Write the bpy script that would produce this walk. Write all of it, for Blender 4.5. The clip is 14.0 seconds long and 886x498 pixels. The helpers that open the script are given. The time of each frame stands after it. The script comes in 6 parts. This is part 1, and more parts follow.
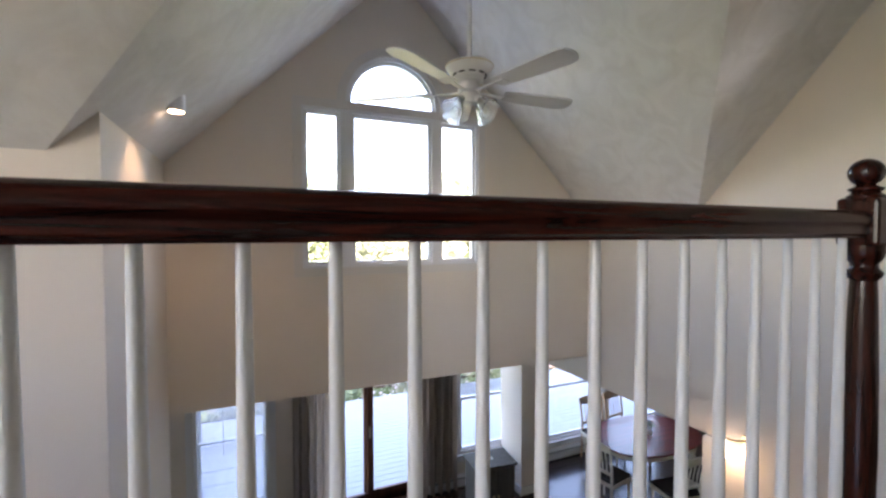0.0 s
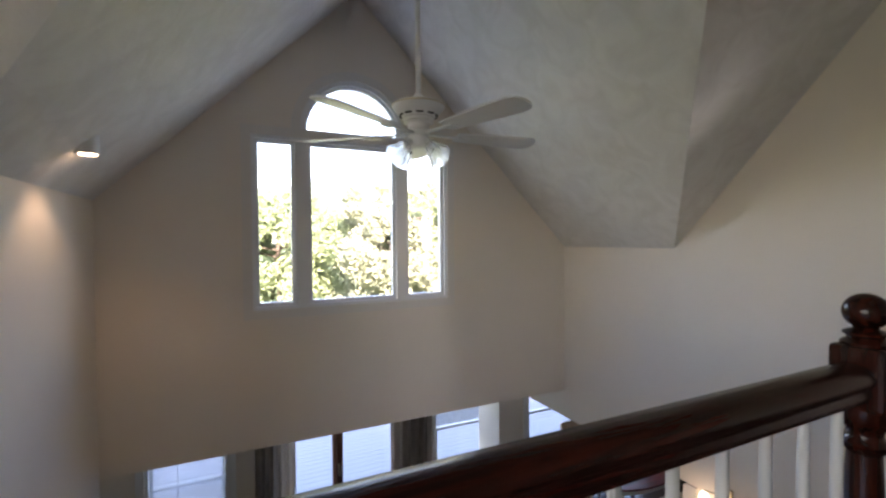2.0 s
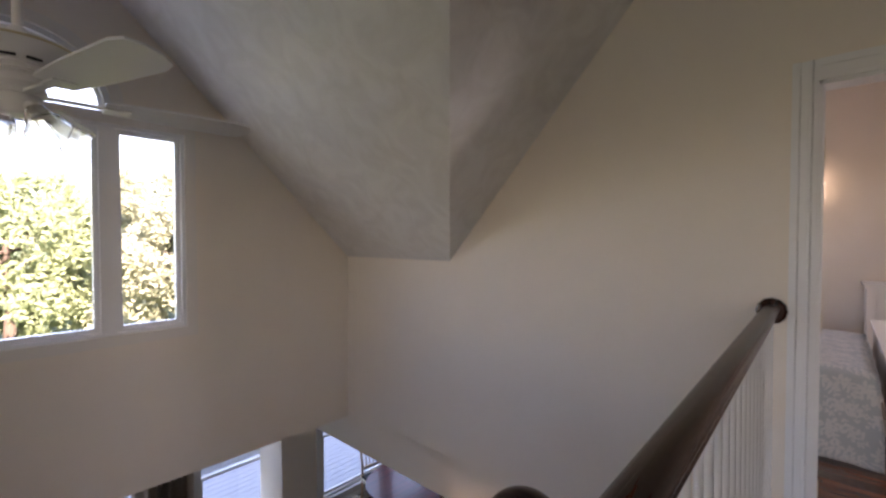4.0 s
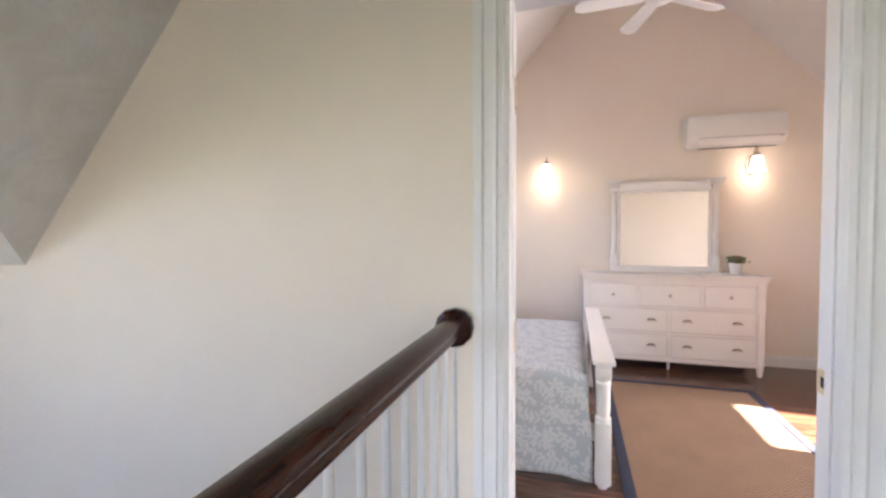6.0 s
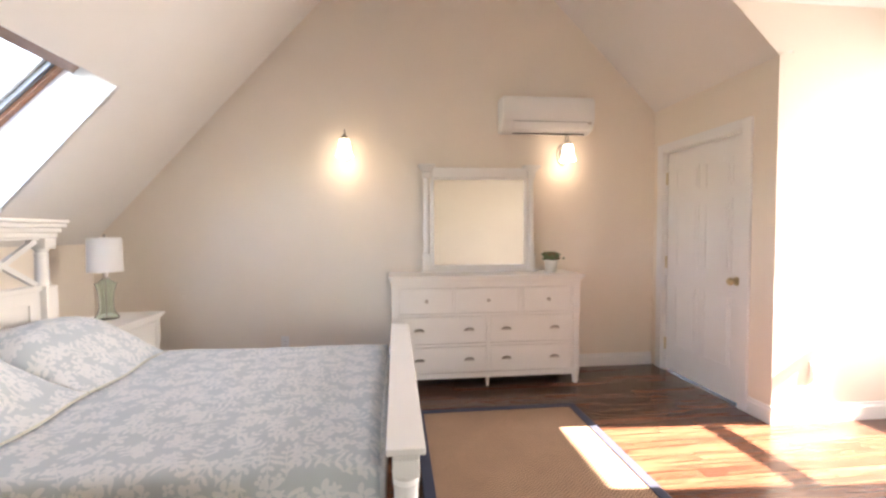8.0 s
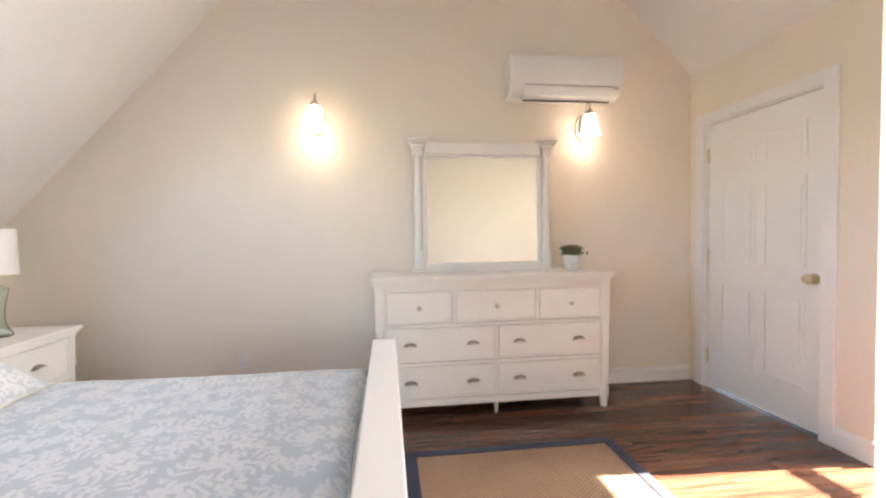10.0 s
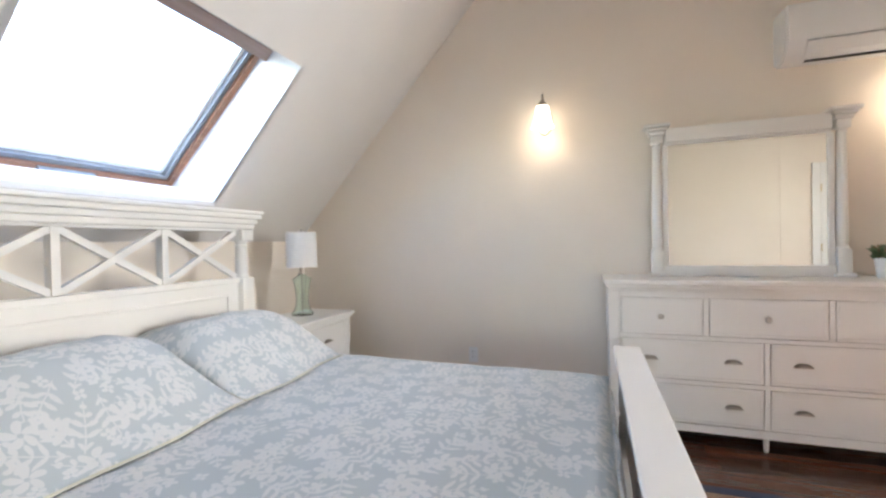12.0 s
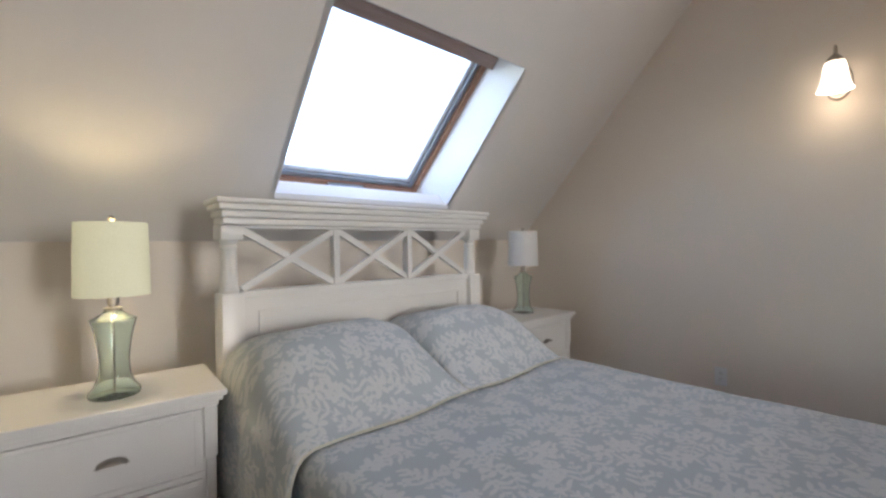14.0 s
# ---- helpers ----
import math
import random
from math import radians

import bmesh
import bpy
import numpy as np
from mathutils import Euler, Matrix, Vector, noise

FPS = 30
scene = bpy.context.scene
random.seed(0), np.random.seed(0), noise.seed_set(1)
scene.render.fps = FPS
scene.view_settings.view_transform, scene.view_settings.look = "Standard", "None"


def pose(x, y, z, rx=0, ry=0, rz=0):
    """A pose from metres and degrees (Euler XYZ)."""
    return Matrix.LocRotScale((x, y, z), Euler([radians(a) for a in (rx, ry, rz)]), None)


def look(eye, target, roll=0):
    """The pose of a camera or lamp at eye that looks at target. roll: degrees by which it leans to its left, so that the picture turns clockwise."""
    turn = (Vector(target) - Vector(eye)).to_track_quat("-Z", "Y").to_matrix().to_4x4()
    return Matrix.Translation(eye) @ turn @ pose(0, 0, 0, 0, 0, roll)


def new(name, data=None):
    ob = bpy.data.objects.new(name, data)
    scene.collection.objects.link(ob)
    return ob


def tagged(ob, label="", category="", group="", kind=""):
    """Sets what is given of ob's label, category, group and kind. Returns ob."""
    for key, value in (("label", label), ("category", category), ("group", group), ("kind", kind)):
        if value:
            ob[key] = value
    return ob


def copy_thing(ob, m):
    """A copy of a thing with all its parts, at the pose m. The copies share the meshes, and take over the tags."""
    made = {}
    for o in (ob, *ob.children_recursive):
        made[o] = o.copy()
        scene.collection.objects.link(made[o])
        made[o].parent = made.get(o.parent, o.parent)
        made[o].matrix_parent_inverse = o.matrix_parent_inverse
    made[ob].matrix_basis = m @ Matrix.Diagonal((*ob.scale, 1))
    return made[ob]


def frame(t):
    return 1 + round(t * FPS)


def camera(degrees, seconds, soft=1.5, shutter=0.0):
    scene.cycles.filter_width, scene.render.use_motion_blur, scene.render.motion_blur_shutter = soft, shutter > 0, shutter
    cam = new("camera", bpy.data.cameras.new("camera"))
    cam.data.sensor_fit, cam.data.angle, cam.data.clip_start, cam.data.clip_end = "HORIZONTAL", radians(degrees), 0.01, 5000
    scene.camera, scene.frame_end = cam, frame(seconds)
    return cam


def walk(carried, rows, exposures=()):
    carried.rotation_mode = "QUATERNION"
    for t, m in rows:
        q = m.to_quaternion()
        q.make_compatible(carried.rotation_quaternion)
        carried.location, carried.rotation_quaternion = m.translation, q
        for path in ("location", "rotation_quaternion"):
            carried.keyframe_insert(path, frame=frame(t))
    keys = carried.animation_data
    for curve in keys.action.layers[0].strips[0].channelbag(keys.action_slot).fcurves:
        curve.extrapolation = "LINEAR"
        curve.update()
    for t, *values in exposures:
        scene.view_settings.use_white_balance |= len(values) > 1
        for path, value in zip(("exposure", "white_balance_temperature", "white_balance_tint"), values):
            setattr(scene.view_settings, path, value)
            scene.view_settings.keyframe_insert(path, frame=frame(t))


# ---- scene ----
cam = camera(91.2, 14.0, 2.5)
PATH = [
    (0, (1.557, 1.327, 1.041), (2.355, 3.160, 0.977), -0.1),
    (0.5, (1.582, 1.326, 1.133), (2.394, 3.153, 1.075), -0.3),
    (1, (1.647, 1.333, 1.218), (2.473, 3.154, 1.162), -0.5),
    (1.5, (1.760, 1.396, 1.264), (2.588, 3.216, 1.219), -0.5),
    (2, (1.848, 1.479, 1.305), (2.694, 3.291, 1.261), -0.4),
    (2.5, (2.002, 1.548, 1.351), (2.916, 3.326, 1.305), -0.6),
    (3, (2.218, 1.596, 1.371), (3.286, 3.286, 1.333), -0.4),
    (3.5, (2.353, 1.629, 1.397), (3.640, 3.159, 1.349), -0.1),
    (4, (2.535, 1.672, 1.396), (4.015, 3.017, 1.345), 0.0),
    (4.2, (2.640, 1.645, 1.389), (4.185, 2.914, 1.339), -0.2),
    (6.3, (3.913, 1.538, 1.348), (5.858, 1.997, 1.268), -0.2),
    (6.5, (4.044, 1.537, 1.354), (6.007, 1.911, 1.266), -0.3),
    (6.8, (4.224, 1.515, 1.345), (6.206, 1.770, 1.261), -0.5),
    (7, (4.321, 1.490, 1.361), (6.311, 1.670, 1.266), -0.1),
    (7.5, (4.605, 1.455, 1.326), (6.602, 1.392, 1.244), -0.2),
    (7.7, (4.703, 1.437, 1.320), (6.696, 1.280, 1.239), -0.1),
    (9.8, (5.553, 1.372, 1.231), (7.528, 1.058, 1.159), -0.7),
    (10, (5.586, 1.366, 1.222), (7.570, 1.113, 1.155), -0.8),
    (10.5, (5.629, 1.421, 1.199), (7.628, 1.362, 1.144), -0.8),
    (11, (5.647, 1.459, 1.213), (7.638, 1.641, 1.153), -1.0),
    (11.5, (5.652, 1.493, 1.190), (7.606, 1.921, 1.154), -1.2),
    (12, (5.631, 1.533, 1.179), (7.523, 2.188, 1.158), -1.1),
    (12.5, (5.632, 1.553, 1.179), (7.426, 2.441, 1.163), -1.2),
    (13, (5.643, 1.548, 1.198), (7.300, 2.672, 1.174), -1.1),
    (13.5, (5.660, 1.561, 1.189), (7.165, 2.880, 1.172), -1.0),
    (14, (5.669, 1.557, 1.197), (7.016, 3.036, 1.176), -0.7),
]
EXPOSURES = [(0, 3.92, 7050, 26), (2, 3.36, 7050, 25), (3.5, 3.02, 7200, 32), (4.2, 3.28, 7450, 34), (6.3, 4.5, 6750, 24), (7.7, 4.3, 7350, 21), (9.8, 4.5, 7000, 17), (11.5, 4.38, 6600, 13), (12.5, 3.78, 6450, 13), (14, 3.2, 6550, 15)]
walk(cam, [(t, look(eye, target, roll)) for t, eye, target, roll in PATH], EXPOSURES)

# ---- light ----
SUN_EL, SUN_DX = math.atan(0.66), 0.07
world = bpy.data.worlds.new("sky")
scene.world = world
world.use_nodes = True
wn = world.node_tree.nodes
sky = wn.new("ShaderNodeTexSky")
sky.sky_type, sky.sun_disc = "NISHITA", False
sky.sun_elevation, sky.sun_rotation = SUN_EL, radians(180 + 4)
world.node_tree.links.new(sky.outputs[0], wn["Background"].inputs[0])
wn["Background"].inputs[1].default_value = 0.15


def lamp(name, kind, m, energy, color=(1, 1, 1), **kw):
    data = bpy.data.lights.new(name, kind)
    data.energy, data.color = energy, color
    for k, v in kw.items():
        if k == "size":
            data.size = v
        elif k == "size_y":
            data.shape, data.size_y = "RECTANGLE", v
        elif k == "angle":
            data.angle = v
        elif k == "soft":
            data.shadow_soft_size = v
        elif k == "spread":
            data.spread = v
        elif k == "spot":
            data.spot_size, data.spot_blend = v, 0.6
    ob = new(name, data)
    ob.matrix_basis = m
    return ob


# added fill at an assumed, unseen loft opening; brightens rail, balusters and east wall
lamp("loft_fill", "AREA", look((-2.66, 0.35, 1.5), (5, 0.35, -0.9)), 1.8, (0.93, 0.97, 1), size=2.6, size_y=1.55)
lamp("skylight_sky", "AREA", look((7.13, 3.80, 2.14), (7.13, 2.9, 1.17)), 0.35, (0.86, 0.94, 1), size=1.1, size_y=1.0)
lamp("dormer_window_sky", "AREA", look((7.0, -2.93, 1.5), (7.0, 0, 1.2)), 4.2, (0.9, 0.95, 1), size=0.78, size_y=1.4, spread=radians(115))
lamp("sun", "SUN", look((0, 0, 0), (SUN_DX, 1, -0.66)), 5.0, (1, 0.95, 0.86), angle=radians(0.53))

# ---- materials ----


class Nodes:
    def __init__(self, name, rough=0.5, metal=0.0, spec=0.5):
        self.mat = bpy.data.materials.new(name)
        self.mat.use_nodes = True
        self.t = self.mat.node_tree
        self.b = self.t.nodes["Principled BSDF"]
        self.b.inputs["Roughness"].default_value = rough
        self.b.inputs["Metallic"].default_value = metal
        self.b.inputs["Specular IOR Level"].default_value = spec

    def n(self, kind, **kw):
        node = self.t.nodes.new("ShaderNode" + kind)
        for k, v in kw.items():
            if k in node.inputs:
                self.put(node.inputs[k], v)
        return node

    def put(self, sock, v):
        if isinstance(v, bpy.types.NodeSocket):
            self.t.links.new(v, sock)
        else:
            sock.default_value = v

    def math(self, op, a, b=0.0, clamp=False):
        node = self.t.nodes.new("ShaderNodeMath")
        node.operation, node.use_clamp = op, clamp
        self.put(node.inputs[0], a)
        self.put(node.inputs[1], b)
        return node.outputs[0]

    def coord(self, scale=(1, 1, 1), kind="Object", rot=(0, 0, 0)):
        c = self.t.nodes.new("ShaderNodeTexCoord").outputs[kind]
        m = self.t.nodes.new("ShaderNodeMapping")
        m.inputs["Scale"].default_value = scale
        m.inputs["Rotation"].default_value = rot
        self.t.links.new(c, m.inputs[0])
        return m.outputs[0]

    def noise(self, vec, scale=5.0, detail=3.0, rough=0.55, dist=0.0):
        return self.n("TexNoise", Vector=vec, Scale=scale, Detail=detail, Roughness=rough, Distortion=dist).outputs[0]

    def ramp(self, fac, stops):
        r = self.t.nodes.new("ShaderNodeValToRGB")
        e = r.color_ramp.elements
        while len(e) < len(stops):
            e.new(0.5)
        for el, (p, c) in zip(e, stops):
            el.position, el.color = p, (*c, 1)
        self.t.links.new(fac, r.inputs[0])
        return r.outputs[0]

    def mix(self, fac, a, b, blend="MIX"):
        m = self.t.nodes.new("ShaderNodeMix")
        m.data_type, m.blend_type = "RGBA", blend
        for i, v in ((0, fac), (6, a), (7, b)):
            if isinstance(v, tuple):
                v = (*v, 1)
            self.put(m.inputs[i], v)
        return m.outputs[2]

    def bump(self, h, strength=0.2, dist=0.01, prev=None):
        b = self.n("Bump", Strength=strength, Distance=dist, Height=h)
        if prev:
            self.t.links.new(prev, b.inputs["Normal"])
        self.t.links.new(b.outputs[0], self.b.inputs["Normal"])
        return b.outputs[0]

    def color(self, v):
        self.put(self.b.inputs["Base Color"], (*v, 1) if isinstance(v, tuple) else v)
        return self


def paint(name, col, var=0.04, rough=0.55, bump=0.08, scale=60):
    k = Nodes(name, rough)
    c = k.coord()
    lo = tuple(x * (1 - var) for x in col)
    hi = tuple(min(1, x * (1 + var)) for x in col)
    k.color(k.ramp(k.noise(c, 1.3, 4), [(0.35, lo), (0.65, hi)]))
    k.bump(k.noise(c, scale, 4), bump, 0.003)
    return k.mat


M_WALL = paint("cream_wall_paint", (0.81, 0.735, 0.64), 0.02, 0.6, 0.12, 90)
M_TRIM = paint("white_trim_paint", (0.8, 0.8, 0.79), 0.015, 0.32, 0.04, 40)
M_FURN = paint("white_furniture_lacquer", (0.8, 0.785, 0.75), 0.02, 0.3, 0.05, 50)
M_BAL = paint("white_baluster_paint", (0.76, 0.76, 0.74), 0.02, 0.35, 0.04, 40)
M_PLASTIC = paint("white_plastic", (0.82, 0.82, 0.8), 0.01, 0.25, 0.0, 40)
M_CREAMFRAME = paint("painted_chair_white", (0.74, 0.71, 0.62), 0.05, 0.4, 0.05, 40)
M_CEIL2 = paint("smooth_white_ceiling_paint", (0.78, 0.75, 0.71), 0.02, 0.6, 0.1, 70)


def ceiling_mat():
    k = Nodes("swirled_ceiling_plaster", 0.5)
    c = k.coord()
    w = k.noise(c, 4.5, 4, 0.55, 1.2)
    sw = k.n("TexWave", Vector=c, Scale=1.6, Distortion=7.0, Detail=3.0)
    sw.inputs["Detail Scale"].default_value = 1.3
    k.color(k.ramp(w, [(0.35, (0.70, 0.675, 0.645)), (0.62, (0.78, 0.76, 0.735))]))
    rough = k.n("MapRange", Value=w)
    rough.inputs["To Min"].default_value, rough.inputs["To Max"].default_value = 0.32, 0.6
    k.put(k.b.inputs["Roughness"], rough.outputs[0])
    f = k.bump(sw.outputs[1], 0.22, 0.01)
    k.bump(k.noise(c, 24, 4, 0.6, 1.5), 0.4, 0.006, f)
    return k.mat


M_CEIL = ceiling_mat()


def wood(name, dark, light, rough=0.3, axis=1, scale=1.0, coat=0.0, bump=0.15, random_shift=True):
    k = Nodes(name, rough)
    s = [22 * scale, 22 * scale, 22 * scale]
    s[axis] = 1.6 * scale
    tc = k.t.nodes.new("ShaderNodeTexCoord").outputs["Object"]
    if random_shift:
        info = k.t.nodes.new("ShaderNodeObjectInfo")
        add = k.t.nodes.new("ShaderNodeVectorMath")
        add.operation = "ADD"
        k.t.links.new(tc, add.inputs[0])
        sh = k.n("CombineXYZ", X=k.math("MULTIPLY", info.outputs["Random"], 37.0), Y=k.math("MULTIPLY", info.outputs["Random"], 91.0), Z=0.0)
        k.t.links.new(sh.outputs[0], add.inputs[1])
        tc = add.outputs[0]
    m = k.t.nodes.new("ShaderNodeMapping")
    m.inputs["Scale"].default_value = s
    k.t.links.new(tc, m.inputs[0])
    g = k.noise(m.outputs[0], 1.0, 5, 0.62, 1.2)
    col = k.ramp(g, [(0.3, dark), (0.52, tuple((a + b) / 2 for a, b in zip(dark, light))), (0.72, light)])
    if random_shift:
        v = k.n("MapRange", Value=info.outputs["Random"])
        v.inputs["To Min"].default_value, v.inputs["To Max"].default_value = 0.7, 1.25
        h = k.n("HueSaturation", Color=col, Value=v.outputs[0])
        col = h.outputs[0]
    k.color(col)
    k.b.inputs["Coat Weight"].default_value = coat
    k.b.inputs["Coat Roughness"].default_value = 0.12
    k.bump(g, bump, 0.002)
    return k.mat


M_RAIL = wood("dark_mahogany_rail", (0.003, 0.0012, 0.001), (0.075, 0.014, 0.007), 0.25, 0, 2.6, 0.04, 0.6, False)
M_RAIL.node_tree.nodes["Principled BSDF"].inputs["Specular IOR Level"].default_value = 0.28
M_NEWEL = wood("dark_mahogany_newel", (0.006, 0.002, 0.0015), (0.05, 0.011, 0.005), 0.26, 2, 2.2, 0.1, 0.2, False)
M_NEWEL.node_tree.nodes["Principled BSDF"].inputs["Specular IOR Level"].default_value = 0.3
M_PLANK = wood("reddish_brown_floorboard", (0.04, 0.012, 0.008), (0.19, 0.088, 0.05), 0.24, 1, 1.0, 0.08, 0.06)
M_LOWFLOOR = wood("dark_lower_floorboards", (0.02, 0.012, 0.01), (0.07, 0.035, 0.026), 0.25, 1, 1.0, 0.4, 0.2, False)
M_TABLE = wood("red_cherry_tabletop", (0.11, 0.01, 0.009), (0.26, 0.026, 0.02), 0.3, 0, 0.6, 0.25, 0.1, False)
M_TAN = wood("tan_chair_wood", (0.45, 0.29, 0.17), (0.66, 0.46, 0.3), 0.4, 2, 1.0, 0.1, 0.1, False)
M_DOORWOOD = wood("brown_door_frame_wood", (0.09, 0.035, 0.02), (0.2, 0.085, 0.045), 0.4, 2, 1.0, 0.1, 0.15, False)
M_SKYWOOD = wood("pine_skylight_frame_wood", (0.2, 0.09, 0.05), (0.36, 0.19, 0.11), 0.45, 0, 1.0, 0.1, 0.1, False)
M_CASE = wood("pinkish_blind_case_wood", (0.3, 0.2, 0.17), (0.42, 0.3, 0.26), 0.45, 0, 1.0, 0.1, 0.1, False)
M_CHEST = wood("grey_stained_chest_wood", (0.03, 0.032, 0.03), (0.09, 0.09, 0.08), 0.5, 2, 1.0, 0.0, 0.2, False)
M_BARK = wood("bark", (0.04, 0.028, 0.02), (0.12, 0.09, 0.07), 0.9, 2, 0.3, 0.0, 0.6, False)


def plain(name, col, rough=0.5, metal=0.0, **kw):
    k = Nodes(name, rough, metal)
    c = k.coord()
    k.color(k.ramp(k.noise(c, 14, 3), [(0.3, tuple(x * 0.9 for x in col)), (0.7, tuple(min(1, x * 1.08) for x in col))]))
    for key, v in kw.items():
        if key == "sheen":
            k.b.inputs["Sheen Weight"].default_value = v
    return k.mat


M_BRASS = plain("aged_brass", (0.62, 0.53, 0.35), 0.3, 1.0)
M_NICKEL = plain("brushed_nickel", (0.5, 0.46, 0.41), 0.28, 1.0)
M_DARKSEAT = plain("dark_seat_cloth", (0.02, 0.016, 0.016), 0.8)
M_GREYMETAL = plain("grey_skylight_metal", (0.2, 0.215, 0.23), 0.4, 0.4)
M_BLACK = plain("dark_gap", (0.01, 0.01, 0.01), 0.8)
M_NAVY = plain("navy_cotton_binding", (0.018, 0.024, 0.05), 0.85)
M_POT = plain("white_ceramic", (0.8, 0.8, 0.78), 0.2)
M_SOIL = plain("potting_soil", (0.03, 0.02, 0.012), 0.95)
M_SUCC = plain("succulent_leaf", (0.1, 0.16, 0.07), 0.5)
M_SUCC2 = plain("reddish_succulent_leaf", (0.2, 0.12, 0.06), 0.5)
M_ROOF = plain("grey_exterior_shingle", (0.2, 0.2, 0.2), 0.9)
M_BLIND = plain("white_blind_slat", (0.72, 0.74, 0.76), 0.45)
M_DECK = plain("pale_painted_deck_board", (0.3, 0.32, 0.345), 0.7)
M_GRASS = plain("lawn", (0.07, 0.1, 0.03), 0.95)
M_FLOWER = plain("white_blossom", (0.7, 0.6, 0.62), 0.7)


def curtain_mat():
    k = Nodes("taupe_curtain_linen", 0.9)
    c = k.coord()
    k.color(k.ramp(k.noise(c, 200, 2), [(0.3, (0.5, 0.43, 0.365)), (0.7, (0.58, 0.51, 0.44))]))
    k.b.inputs["Sheen Weight"].default_value = 0.2
    return k.mat


M_CURTAIN = curtain_mat()


def jute_mat():
    k = Nodes("herringbone_jute", 0.95)
    tc = k.t.nodes.new("ShaderNodeTexCoord").outputs["Object"]
    sep = k.n("SeparateXYZ", Vector=tc)
    x, y = sep.outputs[0], sep.outputs[1]
    zig = k.math("PINGPONG", y, 0.03)
    band = k.math("FRACT", k.math("MULTIPLY", k.math("ADD", x, zig), 46.0))
    tri = k.math("PINGPONG", band, 0.5)
    col = k.ramp(tri, [(0.08, (0.11, 0.062, 0.035)), (0.42, (0.32, 0.205, 0.13))])
    no = k.noise(tc, 4.0, 5, 0.6)
    k.color(k.mix(0.25, col, k.ramp(no, [(0.3, (0.2, 0.125, 0.075)), (0.7, (0.36, 0.25, 0.165))])))
    k.bump(tri, 0.9, 0.006)
    return k.mat


M_JUTE = jute_mat()


def floral(name, base, leaf):
    k = Nodes(name, 0.85)
    k.b.inputs["Sheen Weight"].default_value = 0.15
    uvm = k.t.nodes.new("ShaderNodeMapping")
    uvm.inputs["Scale"].default_value = (0.98, 0.98, 1)
    k.t.links.new(k.t.nodes.new("ShaderNodeUVMap").outputs[0], uvm.inputs[0])
    tc = uvm.outputs[0]
    warp = k.n("TexNoise", Vector=tc, Scale=9.0, Detail=2.0)
    wv = k.t.nodes.new("ShaderNodeVectorMath")
    wv.operation = "MULTIPLY_ADD"
    k.t.links.new(warp.outputs[1], wv.inputs[0])
    wv.inputs[1].default_value = (0.02, 0.02, 0)
    k.t.links.new(tc, wv.inputs[2])
    p = wv.outputs[0]

    def rosettes(scale, petals, size, shift, sharp):
        off = k.t.nodes.new("ShaderNodeVectorMath")
        off.operation = "ADD"
        off.inputs[1].default_value = shift
        k.t.links.new(p, off.inputs[0])
        v = k.n("TexVoronoi", Vector=off.outputs[0], Scale=scale, Randomness=0.75)
        v.voronoi_dimensions = "2D"
        sub = k.t.nodes.new("ShaderNodeVectorMath")
        sub.operation = "SUBTRACT"
        k.t.links.new(off.outputs[0], sub.inputs[0])
        k.t.links.new(v.outputs["Position"], sub.inputs[1])
        s = k.n("SeparateXYZ", Vector=sub.outputs[0])
        ang = k.math("ARCTAN2", s.outputs[1], s.outputs[0])
        rnd = k.n("SeparateColor", Color=v.outputs["Color"]).outputs[0]
        ang = k.math("ADD", ang, k.math("MULTIPLY", rnd, 6.28))
        r = k.math("SQRT", k.math("ADD", k.math("MULTIPLY", s.outputs[0], s.outputs[0]), k.math("MULTIPLY", s.outputs[1], s.outputs[1])))
        # petals lean with the radius, so that they curl
        lean = k.math("ADD", ang, k.math("MULTIPLY", r, 9.0))
        pet = k.math("POWER", k.math("ABSOLUTE", k.math("COSINE", k.math("MULTIPLY", lean, petals / 2))), sharp)
        rad = k.math("MULTIPLY", pet, size)
        inner = k.math("GREATER_THAN", r, size * 0.16)
        return k.math("MULTIPLY", k.math("GREATER_THAN", rad, r), inner)

    def sprigs(scale, shift):
        off = k.t.nodes.new("ShaderNodeVectorMath")
        off.operation = "ADD"
        off.inputs[1].default_value = shift
        k.t.links.new(p, off.inputs[0])
        v = k.n("TexVoronoi", Vector=off.outputs[0], Scale=scale, Randomness=0.55)
        v.voronoi_dimensions = "2D"
        sub = k.t.nodes.new("ShaderNodeVectorMath")
        sub.operation = "SUBTRACT"
        k.t.links.new(off.outputs[0], sub.inputs[0])
        k.t.links.new(v.outputs["Position"], sub.inputs[1])
        rnd = k.n("SeparateColor", Color=v.outputs["Color"]).outputs[1]
        rot = k.t.nodes.new("ShaderNodeVectorRotate")
        rot.rotation_type = "Z_AXIS"
        k.t.links.new(sub.outputs[0], rot.inputs["Vector"])
        k.t.links.new(k.math("MULTIPLY", rnd, 6.28), rot.inputs["Angle"])
        s = k.n("SeparateXYZ", Vector=rot.outputs[0])
        u, w = s.outputs[0], k.math("ABSOLUTE", s.outputs[1])
        # leaves set along a stem: u runs along it, w away from it
        along = k.math("PINGPONG", k.math("ADD", k.math("SUBTRACT", u, k.math("MULTIPLY", w, 0.6)), 2.0), 0.0155)
        wide = k.math("MULTIPLY", k.math("SUBTRACT", k.math("ABSOLUTE", u), 0.082), -0.55)
        body = k.math("LESS_THAN", w, wide)
        q = k.math("DIVIDE", w, k.math("MAXIMUM", wide, 0.001), True)
        gap = k.math("ADD", k.math("MULTIPLY", k.math("POWER", q, 3.0), 0.011), k.math("MULTIPLY", k.math("POWER", k.math("SUBTRACT", 1.0, q, True), 3.0), 0.010))
